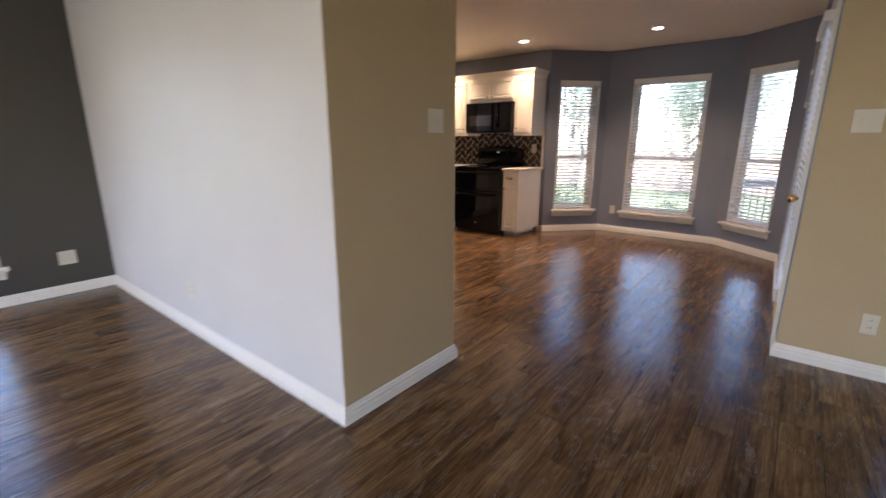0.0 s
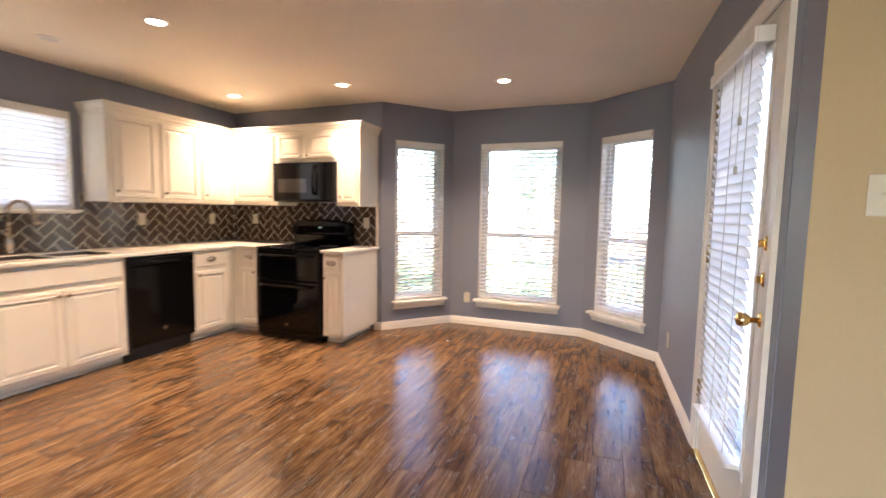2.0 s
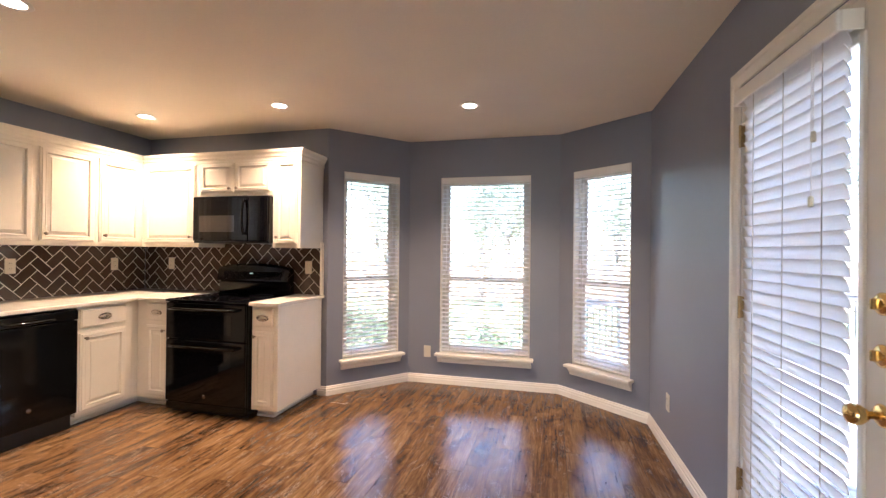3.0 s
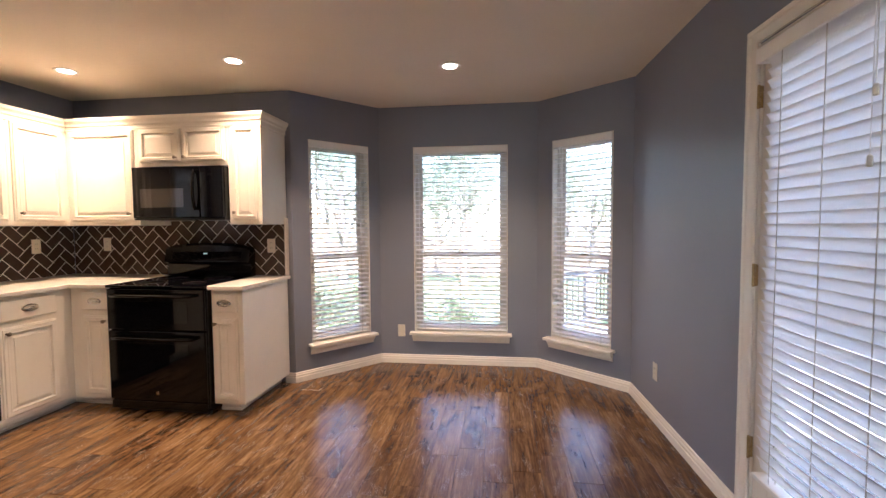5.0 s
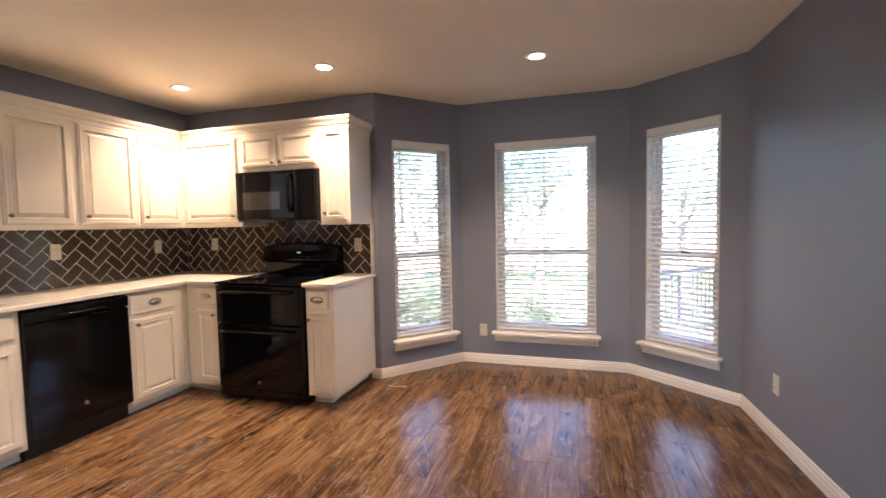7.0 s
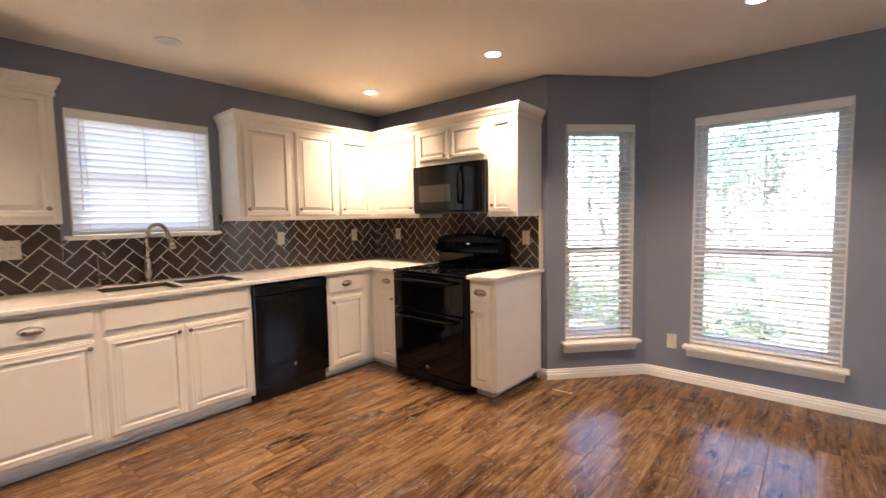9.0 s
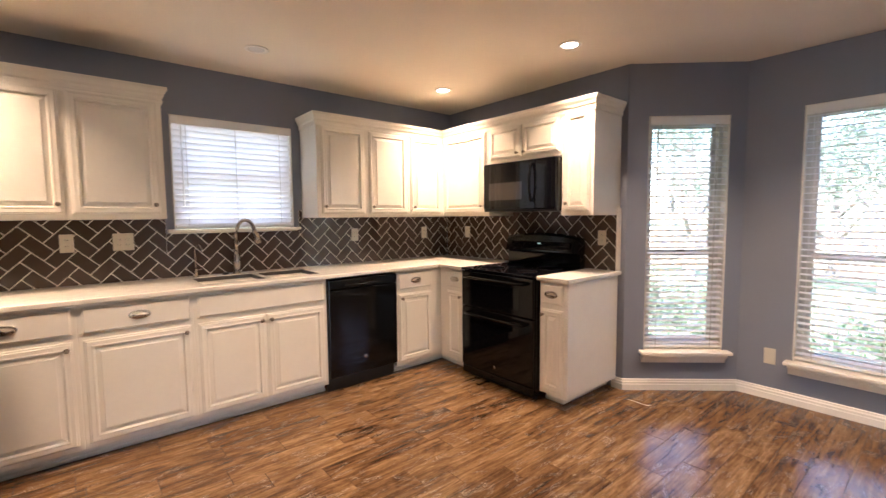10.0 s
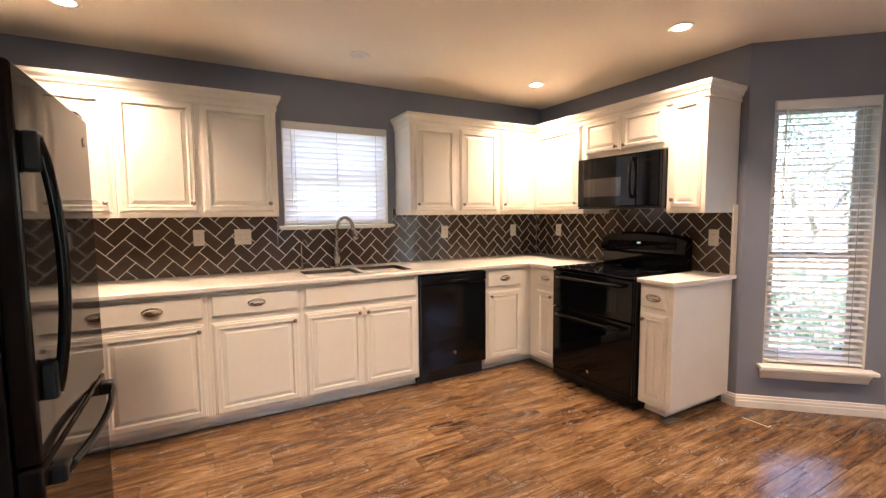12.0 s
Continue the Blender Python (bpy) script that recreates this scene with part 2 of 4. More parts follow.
def lathe(profile, seg=20, axis="z", at=(0, 0, 0), bm=None, angle=math.tau):
    """profile: (radius, height) pairs turned about the axis."""
    bm = bm or bmesh.new()
    rings = []
    full = angle >= math.tau - 1e-6
    n = seg if full else seg + 1
    for r, h in profile:
        ring = []
        for i in range(n):
            a = angle * i / seg
            p = (r * math.cos(a), r * math.sin(a), h)
            if axis == "y":
                p = (p[0], -p[2], p[1])
            elif axis == "x":
                p = (p[2], p[0], p[1])
            ring.append(bm.verts.new([u + v for u, v in zip(p, at)]))
        rings.append(ring)
    for a, b in zip(rings, rings[1:]):
        for i in range(seg):
            j = (i + 1) % n
            bm.faces.new((a[i], a[j], b[j], b[i]))
    if full:
        for ring in (rings[0], rings[-1]):
            bm.faces.new(ring)
    return bm


def tube(points, radius, seg=10, bm=None, flat=1.0):
    bm = bm or bmesh.new()
    pts = [Vector(p) for p in points]
    rings = []
    up = Vector((0.13, 0.31, 0.94)).normalized()
    for i, p in enumerate(pts):
        d = (pts[min(i + 1, len(pts) - 1)] - pts[max(i - 1, 0)]).normalized()
        a = d.cross(up).normalized()
        b = d.cross(a).normalized()
        r = radius[i] if isinstance(radius, (list, tuple)) else radius
        rings.append([bm.verts.new(p + a * r * math.cos(math.tau * k / seg) * flat + b * r * math.sin(math.tau * k / seg)) for k in range(seg)])
    for a, b in zip(rings, rings[1:]):
        for k in range(seg):
            bm.faces.new((a[k], a[(k + 1) % seg], b[(k + 1) % seg], b[k]))
    bm.faces.new(rings[0])
    bm.faces.new(rings[-1])
    return bm


def cells(xs, ys, z0, z1, holes, bevel=0.0):
    """A slab over the grid xs, ys, less the cells whose centre is in a hole (x0, x1, y0, y1)."""
    bm = bmesh.new()
    v = {}

    def vert(i, j, k):
        if (i, j, k) not in v:
            v[i, j, k] = bm.verts.new((xs[i], ys[j], (z0, z1)[k]))
        return v[i, j, k]

    def solid(i, j):
        if not (0 <= i < len(xs) - 1 and 0 <= j < len(ys) - 1):
            return False
        cx, cy = (xs[i] + xs[i + 1]) / 2, (ys[j] + ys[j + 1]) / 2
        return not any(a < cx < b and c < cy < d for a, b, c, d in holes)

    for i in range(len(xs) - 1):
        for j in range(len(ys) - 1):
            if solid(i, j):
                for k in (0, 1):
                    bm.faces.new([vert(a, b, k) for a, b in ((i, j), (i + 1, j), (i + 1, j + 1), (i, j + 1))])
                for di, dj, a, b in ((-1, 0, (i, j), (i, j + 1)), (1, 0, (i + 1, j), (i + 1, j + 1)), (0, -1, (i, j), (i + 1, j)), (0, 1, (i, j + 1), (i + 1, j + 1))):
                    if not solid(i + di, j + dj):
                        bm.faces.new((vert(*a, 0), vert(*b, 0), vert(*b, 1), vert(*a, 1)))
    bmesh.ops.recalc_face_normals(bm, faces=bm.faces)
    bmesh.ops.dissolve_limit(bm, angle_limit=0.01, verts=bm.verts, edges=bm.edges)
    if bevel:
        es = [e for e in bm.edges if len(e.link_faces) == 2 and e.calc_face_angle(0) > 1]
        bmesh.ops.bevel(bm, geom=es, offset=bevel, segments=2, affect="EDGES", profile=0.5)
    return bm


def wall(name, p0, p1, thick, z1, holes, paints, label):
    """A wall from p0 to p1; its thickness goes to the left of that way. holes: (s0, s1, z0, z1). paints: (material, picker by outward normal)."""
    d = Vector((p1[0] - p0[0], p1[1] - p0[1], 0))
    length = d.length
    d.normalize()
    ss = sorted({0.0, length, *[h[0] for h in holes], *[h[1] for h in holes]})
    zs = sorted({-0.05, z1, *[h[2] for h in holes if h[2] > 0], *[h[3] for h in holes]})
    bm = cells(ss, zs, 0.0, thick, [(a, b, max(c, -0.05), e) for a, b, c, e in holes])
    left = Vector((-d.y, d.x, 0))
    rot = Matrix((( d.x, 0, left.x, p0[0]), (d.y, 0, left.y, p0[1]), (0, 1, 0, 0), (0, 0, 0, 1)))
    bm.transform(rot)
    bm.normal_update()
    bmesh.ops.recalc_face_normals(bm, faces=bm.faces)
    for f in bm.faces:
        for i, (m, pick) in enumerate(paints):
            if pick(f.normal):
                f.material_index = i
                break
    ob = part(name, bm, [m for m, _ in paints])
    # recalculated normals keep the material slots
    return tagged(ob, label, "wall", kind="structure")


def moulding(name, path, profile, mat, label, category="baseboard", closed=False):
    """profile: (out, up) pairs; it runs along the path with its out side to the right of the way."""
    bm = bmesh.new()
    pts = [Vector(p) for p in path]
    rings = []
    for i, p in enumerate(pts):
        d0 = (pts[i] - pts[i - 1]).normalized() if i > 0 else (pts[1] - pts[0]).normalized()
        d1 = (pts[i + 1] - pts[i]).normalized() if i < len(pts) - 1 else d0
        n0, n1 = Vector((d0.y, -d0.x, 0)), Vector((d1.y, -d1.x, 0))
        b = (n0 + n1).normalized()
        k = 1 / max(0.3, b.dot(n0))
        rings.append([bm.verts.new(p + b * o * k + Vector((0, 0, u))) for o, u in profile])
    n = len(profile)
    for a, b in zip(rings, rings[1:]):
        for k in range(n):
            bm.faces.new((a[k], a[(k + 1) % n], b[(k + 1) % n], b[k]))
    bm.faces.new(rings[0])
    bm.faces.new(rings[-1])
    return bm


# ---- plan ----
H = 2.43
YN = 0.045   # plane of the range wall, behind the packed-out tile and cabinets
J, B1, B2, R = (2.010, YN), (2.580, 0.676), (4.060, 0.682), (4.733, 0.121)
EAST, SOUTH_K, LIV, BACK = 4.800, -2.520, -4.57, -9.0
EAST_LEN = math.hypot(EAST - R[0], R[1] - SOUTH_K)   # the patio wall leans a little from the axes
on_east = lambda s: (R[0] + (EAST - R[0]) * s / EAST_LEN, R[1] + (SOUTH_K - R[1]) * s / EAST_LEN, 0)
DOOR_S, DW = 1.525, 0.852
BLK_W, BLK_E, BLK_N = 2.15, 3.30, -3.76
WIN_LO, WIN_HI = 0.29, 2.056
anything = lambda n: True


def wall_paints(face, paint, outer=SIDING):
    f = Vector(face)
    return [(paint, lambda n: n.dot(f) > -0.5), (outer, anything)]


wall("wall_west", (0, LIV + 0.06), (0, YN + 0.15), 0.15, H, [(-2.57 - LIV - 0.06, -1.70 - LIV - 0.06, 1.24, 2.075)], wall_paints((1, 0, 0), BLUE), "blue-grey painted kitchen wall with a window over the sink")
wall("wall_west_living", (0.084, BACK), (0.084, LIV), 0.234, H, [(2.2, 3.73, WIN_LO, WIN_HI)], wall_paints((1, 0, 0), DARK), "dark olive painted living room wall")
wall("wall_north", (0, YN), J, 0.15, H, [], wall_paints((0, -1, 0), BLUE), "blue-grey painted wall behind the range")


def along(a, b):
    d = Vector((b[0] - a[0], b[1] - a[1], 0)).normalized()
    return d, Vector((d.y, -d.x, 0))


for nm, a, b, hole in (("wall_bay_west", J, B1, (0.150, 0.735)), ("wall_bay_north", B1, B2, (0.328, 1.211)), ("wall_bay_east", B2, R, (0.150, 0.712))):
    d, inn = along(a, b)
    wall(nm, a, b, 0.15, H, [(hole[0], hole[1], WIN_LO, WIN_HI)], wall_paints(inn, BLUE), "blue-grey painted bay wall with a tall window")
wall("wall_east", R, on_east(EAST_LEN - 0.15)[:2], 0.15, H, [(DOOR_S, DOOR_S + DW, 0, 2.045)], wall_paints((-1, 0, 0), BLUE), "blue-grey painted wall with the patio door")
wall("wall_south_of_patio", (EAST, SOUTH_K), (9.0, SOUTH_K), 0.15, H, [(0.545, 1.52, WIN_LO, WIN_HI)],
     [(BLUE, lambda n: n.x < -0.5), (TAN, lambda n: n.y < 0.5), (SIDING, anything)], "tan painted living room wall beside the kitchen opening")
wall("wall_partition", (BLK_W, LIV), (0.084, LIV), -0.12, H, [], [(PALE, lambda n: n.y < -0.5), (BLUE, anything)], "pale grey wall between living room and kitchen")
wall("wall_pantry", (BLK_E, LIV), (BLK_W, LIV), -(BLK_N - LIV), H, [], [(TAN, lambda n: n.x > 0.5), (PALE, lambda n: n.y < -0.5), (BLUE, anything)], "solid wall block, tan on its end, pale grey towards the living room")
# east and south walls are unseen; their openings are added to let daylight in
wall("wall_living_east", (9.0, SOUTH_K), (9.0, BACK), 0.15, H, [(2.0, 3.2, WIN_LO, WIN_HI)], wall_paints((-1, 0, 0), TAN), "tan living room wall out of view, wide opening added for daylight")
wall("wall_living_south", (9.0, BACK), (0.084, BACK), 0.15, H, [(3.6, 5.4, WIN_LO, WIN_HI), (6.2, 8.0, WIN_LO, WIN_HI)], wall_paints((0, 1, 0), TAN), "tan living room wall out of view, wide openings added for daylight")

bm = cells([-0.3, 4.95, 9.3], [-9.3, -2.38, 1.0], H, H + 0.12, [(4.95, 9.3, -2.38, 1.0)])
tagged(part("ceiling", bm, CEIL), "lightly textured off-white flat ceiling", "ceiling", kind="structure")

# baseboards
BASE = [(0, 0.0), (0.018, 0.0), (0.018, 0.0437), (0.014, 0.047), (0.014, 0.0622), (0.009, 0.0689), (0.008, 0.079), (0.004, 0.084), (0, 0.084)]
for nm, path in (
    ("baseboard", [(1.925, YN, 0), (*J, 0), (*B1, 0), (*B2, 0), (*R, 0), on_east(DOOR_S - 0.060)]),
    ("baseboard", [on_east(DOOR_S + DW + 0.060), (EAST, SOUTH_K, 0), (9.0, SOUTH_K, 0)]),
    ("baseboard", [(0.084, -9.0, 0), (0.084, LIV, 0), (BLK_E, LIV, 0), (BLK_E, BLK_N, 0), (BLK_W, BLK_N, 0), (BLK_W, -4.45, 0), (0.7, -4.45, 0)]),
):
    tagged(part(nm, moulding(nm, path, BASE, TRIM, ""), TRIM), "white painted stepped baseboard", "baseboard", kind="structure")

# ---- windows, blinds ----
def window_unit(width, z0, z1, m, label, meet=1.043, depth=0.15):
    """Double-hung window in an opening; local x along the wall, y outward, z up."""
    w = thing("window", label, "window", m, kind="structure")
    # jamb lining
    bm = bmesh.new()
    for lo, hi in (((0, 0.004, z0), (0.008, depth - 0.01, z1)), ((width - 0.008, 0.004, z0), (width, depth - 0.01, z1)), ((0.008, 0.004, z1 - 0.008), (width - 0.008, depth - 0.01, z1))):
        box(lo, hi, bm=bm)
    part("jamb_lining", bm, TRIM, w)
    f = 0.032
    bm = bmesh.new()
    y0, y1 = 0.075, 0.135
    for lo, hi in (((0.008, y0, z0), (0.008 + f, y1, z1)), ((width - 0.008 - f, y0, z0), (width - 0.008, y1, z1)), ((0.008 + f, y0, z1 - f - 0.008), (width - 0.008 - f, y1, z1 - 0.008)), ((0.008 + f, y0, z0), (width - 0.008 - f, y1, z0 + f))):
        box(lo, hi, 0.003, bm)
    part("window_frame", bm, VINYL, w, "almond window frame")
    a, b = 0.008 + f, width - 0.008 - f
    for nm, s0, s1, ya in (("upper_sash", meet - 0.024, z1 - f - 0.008, 0.108), ("lower_sash", z0 + f, meet + 0.024, 0.084)):
        s = 0.034
        bm = bmesh.new()
        yb = ya + 0.022
        for lo, hi in (((a, ya, s0), (a + s, yb, s1)), ((b - s, ya, s0), (b, yb, s1)), ((a + s, ya, s1 - s), (b - s, yb, s1)), ((a + s, ya, s0), (b - s, yb, s0 + s))):
            box(lo, hi, 0.003, bm)
        sash = part(nm, bm, VINYL, w)
        p = part("pane", box((a + s - 0.004, ya + 0.009, s0 + s - 0.004), (b - s + 0.004, ya + 0.014, s1 - s + 0.004)), GLASS, sash)
        p.visible_shadow = False
    part("sash_lock", box((width / 2 - 0.03, 0.070, meet + 0.012), (width / 2 + 0.03, 0.084, meet + 0.026), 0.003), BRONZE, w)
    return w


def sill_board(width, z0, m, label, over=0.037, out=0.082, drop=0.075):
    s = thing("window_sill", label, "window sill", m, kind="structure")
    bm = box((-over, -out, z0 - 0.002), (width + over, 0.0, z0 + 0.022), 0.005, seg=2)
    box((0.009, -0.001, z0 + 0.001), (width - 0.009, 0.074, z0 + 0.021), 0.0, bm)
    part("stool", bm, TRIM, s)
    path = [(-over + 0.02, -0.001, z0 - drop), (width + over - 0.02, -0.001, z0 - drop)]
    prof = [(0, 0), (0.012, 0), (0.018, 0.018), (0.032, 0.040), (0.044, 0.050), (0.048, drop - 0.003), (0, drop - 0.003)] if drop > 0.05 else [(0, -0.012), (0.006, -0.012), (0.008, drop - 0.003), (0, drop - 0.003)]
    part("apron", moulding("apron", path, prof, TRIM, ""), TRIM, s)
    return s


def slat_mesh(w, depth, thick=0.003, bow=0.0045):
    bm = bmesh.new()
    n = 6
    top, bot = [], []
    for i in range(n + 1):
        y = (i / n - 0.5) * depth
        z = bow * (1 - (2 * i / n - 1) ** 2)
        top.append([bm.verts.new((x, y, z + thick / 2)) for x in (0, w)])
        bot.append([bm.verts.new((x, y, z - thick / 2)) for x in (0, w)])
    for i in range(n):
        bm.faces.new((top[i][0], top[i][1], top[i + 1][1], top[i + 1][0]))
        bm.faces.new((bot[i][0], bot[i + 1][0], bot[i + 1][1], bot[i][1]))
        for e in (0, 1):
            bm.faces.new((top[i][e], top[i + 1][e], bot[i + 1][e], bot[i][e]))
    for i in (0, n):
        bm.faces.new((top[i][0], bot[i][0], bot[i][1], top[i][1]))
    return mesh("slat", bm, SLATS)


def blind(width, ztop, zbot, m, tilt, label, pitch=0.0425, depth=0.05, valance=0.062, vw=None, wand=True, y=0.032, cord=0.0):
    b = thing("window_blind", label, "window blind", m, group="white horizontal blinds")
    g = 0.010
    lo, hi = (g, width - g) if vw is None else vw
    bm = box((lo, y - 0.037, ztop - valance), (hi, y - 0.025, ztop - 0.004), 0.003)
    if vw is not None:
        box((lo, y - 0.025, ztop - valance), (lo + 0.01, y + 0.03, ztop - 0.004), 0.002, bm)
        box((hi - 0.01, y - 0.025, ztop - valance), (hi, y + 0.03, ztop - 0.004), 0.002, bm)
    part("valance", bm, BLIND, b)
    part("headrail", box((g, y - 0.024, ztop - 0.048), (width - g, y + 0.028, ztop - 0.006), 0.002), BLIND, b)
    sm = slat_mesh(width - 2 * g - 0.006, depth)
    z = ztop - valance - 0.012
    k = 0
    while z > zbot + 0.035:
        s = part("slat", sm, None, b)
        s.matrix_basis = pose(g + 0.003, y, z, tilt + 1.2 * math.sin(k * 1.7 + width * 9), 0, 0.12 * math.sin(k * 2.3))
        z -= pitch
        k += 1
    part("bottom_rail", box((g, y - 0.026, zbot + 0.004), (width - g, y + 0.026, zbot + 0.022), 0.004, seg=2), BLIND, b)
    for cx in ([0.09, width - 0.09] if width < 0.6 else [0.10, width / 2, width - 0.10]):
        for yy in (y - 0.001 - depth * 0.5 * math.cos(radians(tilt)) - 0.002, y + depth * 0.5 * math.cos(radians(tilt)) + 0.002):
            part("ladder_cord", box((cx - 0.0015, yy - 0.0010, zbot + 0.012), (cx + 0.0015, yy + 0.0010, ztop - 0.05)), CORD, b)
    if wand:
        part("tilt_wand", tube([(0.07, y - 0.032, ztop - 0.06), (0.07, y - 0.034, ztop - 0.65)], 0.004, 6), BLIND, b)
    if cord:
        for dx, ln in ((0.0, cord), (0.010, cord * 0.62)):
            p = part("pull_cord", tube([(width - 0.10 + dx, y - 0.04, ztop - 0.06), (width - 0.10 + dx, y - 0.04, ztop - ln)], 0.0013, 5), BLIND, b)
            part("tassel", lathe([(0.003, 0), (0.007, -0.004), (0.008, -0.03), (0.005, -0.034)], 8, at=(width - 0.10 + dx, y - 0.04, ztop - ln)), IVORY, p)
    return b


def frame_on(a, b, s):
    """Pose at s metres from a towards b: local x along the wall, y to the left of the way (outward)."""
    d = Vector((b[0] - a[0], b[1] - a[1], 0)).normalized()
    return Matrix(((d.x, -d.y, 0, a[0] + d.x * s), (d.y, d.x, 0, a[1] + d.y * s), (0, 0, 1, 0), (0, 0, 0, 1)))


for a, b, s, w, tl in ((J, B1, 0.150, 0.585, 10), (B1, B2, 0.328, 0.883, 6), (B2, R, 0.150, 0.562, 10)):
    m = frame_on(a, b, s)
    window_unit(w, WIN_LO + 0.02, WIN_HI, m, "tall double-hung window with an almond frame, its blind lowered and open")
    sill_board(w, WIN_LO, m, "white moulded sill under a tall bay window")
    blind(w, WIN_HI - 0.002, WIN_LO + 0.03, m, tl, "white horizontal-slat blind, fully lowered with slats open, in a bay window", cord=0.0)
m = frame_on((0, -5), (0, 0), 5 - 2.57)
window_unit(0.87, 1.26, 2.075, m, "double-hung window over the sink behind a closed blind", meet=1.66)
sill_board(0.87, 1.238, m, "white thin sill board over the tiled backsplash", over=0.045, out=0.045, drop=0.004)
blind(0.87, 2.073, 1.262, m, -50, "white horizontal-slat blind, lowered and nearly closed, over the sink")
m = frame_on((EAST, SOUTH_K), (9, SOUTH_K), 0.545)
window_unit(0.975, WIN_LO + 0.02, WIN_HI, m, "tall double-hung living room window with an open blind")
sill_board(0.975, WIN_LO, m, "white moulded living room window sill")
blind(0.975, WIN_HI - 0.002, WIN_LO + 0.03, m, 12, "white horizontal-slat blind, lowered with slats open, in the living room")
m = frame_on((0.084, BACK), (0.084, LIV), 2.2)
window_unit(1.53, WIN_LO + 0.02, WIN_HI, m, "wide double-hung window in the dark living room wall", depth=0.2)
sill_board(1.53, WIN_LO, m, "white moulded sill in the dark living room wall")

# ---- patio door (local x runs from the hinge side towards the latch side, y outward) ----
m = frame_on(R, (EAST, SOUTH_K), DOOR_S)
door = thing("door", "white full-glass patio door with brass locks, closed, a blind hung on it", "door", m, kind="structure")
bm = box((0.012, 0.012, 0.012), (0.110, 0.056, 2.035), 0.003)
box((DW - 0.135, 0.012, 0.012), (DW - 0.012, 0.056, 2.035), 0.003, bm)
box((0.110, 0.012, 1.925), (DW - 0.135, 0.056, 2.035), 0.003, bm)
box((0.110, 0.012, 0.012), (DW - 0.135, 0.056, 0.255), 0.003, bm)
part("door_slab", bm, TRIM, door)
bm = bmesh.new()
for lo, hi in (((0.103, 0.004, 0.248), (0.128, 0.014, 1.932)), ((DW - 0.153, 0.004, 0.248), (DW - 0.128, 0.014, 1.932)), ((0.128, 0.004, 1.907), (DW - 0.153, 0.014, 1.932)), ((0.128, 0.004, 0.248), (DW - 0.153, 0.014, 0.273))):
    box(lo, hi, 0.003, bm)
part("glazing_bead", bm, TRIM, door)
p = part("pane", box((0.112, 0.030, 0.257), (DW - 0.137, 0.036, 1.923)), GLASS, door)
p.visible_shadow = False
part("threshold", box((0.004, -0.012, 0.0), (DW - 0.004, 0.148, 0.010), 0.003), BRASS, door, "worn metal threshold")
bm = bmesh.new()
for lo, hi in (((0.0, 0.002, 0), (0.010, 0.148, 2.044)), ((DW - 0.010, 0.002, 0), (DW, 0.148, 2.044)), ((0.010, 0.002, 2.037), (DW - 0.010, 0.148, 2.044))):
    box(lo, hi, bm=bm)
part("door_jamb", bm, TRIM, door)
casing = [(0, 0), (0.010, 0), (0.013, 0.012), (0.013, 0.040), (0.019, 0.046), (0.019, 0.062), (0, 0.062)]


def casing_leg(x0, sgn, z1):
    bm = bmesh.new()
    prof = [(x0 + sgn * u, -o) for o, u in casing]
    prev = None
    for z, grow in ((0.0, 0), (z1, 1)):
        ring = [bm.verts.new((x, y, z + (abs(x - x0) if grow else 0))) for x, y in prof]
        if prev:
            for k in range(len(ring)):
                bm.faces.new((prev[k], prev[(k + 1) % len(ring)], ring[(k + 1) % len(ring)], ring[k]))
        bm.faces.new(ring)
        prev = ring
    return bm


part("casing", casing_leg(0.003, -1, 2.047), TRIM, door)
part("casing", casing_leg(DW - 0.003, 1, 2.047), TRIM, door)
bm = bmesh.new()
prev = None
for x, sgn in ((0.003, -1), (DW - 0.003, 1)):
    ring = [bm.verts.new((x + sgn * u, -o, 2.047 + u)) for o, u in casing]
    if prev:
        for k in range(len(ring)):
            bm.faces.new((prev[k], prev[(k + 1) % len(ring)], ring[(k + 1) % len(ring)], ring[k]))
    bm.faces.new(ring)
    prev = ring
part("casing", bm, TRIM, door)
for z in (1.829, 1.097, 0.362):
    bm = box((0.002, -0.006, z - 0.045), (0.012, 0.012, z + 0.045), 0.001)
    lathe([(0.006, -0.048), (0.006, 0.048)], 10, at=(0.010, -0.006, z), bm=bm)
    hg = part("hinge", bm, HINGE, door, "tarnished brass hinge")
KX = DW - 0.072
rose = [(0.030, 0.0), (0.030, 0.003), (0.024, 0.009), (0.012, 0.012)]
for z, kind in ((1.200, "deadbolt"), (1.067, "deadbolt"), (0.915, "knob")):
    k = part("door_knob" if kind == "knob" else "deadbolt", lathe(rose, 20, "y", (KX, 0.012, z)), BRASS, door, "polished brass " + kind, True)
    if kind == "knob":
        part("knob", lathe([(0.010, 0.011), (0.010, 0.032), (0.018, 0.038), (0.026, 0.052), (0.028, 0.064), (0.023, 0.076), (0.010, 0.082)], 20, "y", (KX, 0.012, z)), BRASS, k, smooth=True)
    else:
        part("thumb_turn", box((KX - 0.004, -0.016, z - 0.014), (KX + 0.004, 0.001, z + 0.014), 0.002), BRASS, k)
bm_m = m @ pose(0.096, 0.0, 0.0)
blind(0.622, 1.998, 0.285, bm_m, -68, "white horizontal-slat blind hung on the patio door, slats tilted almost closed", y=-0.024, vw=(-0.018, 0.626), cord=0.5, wand=False)

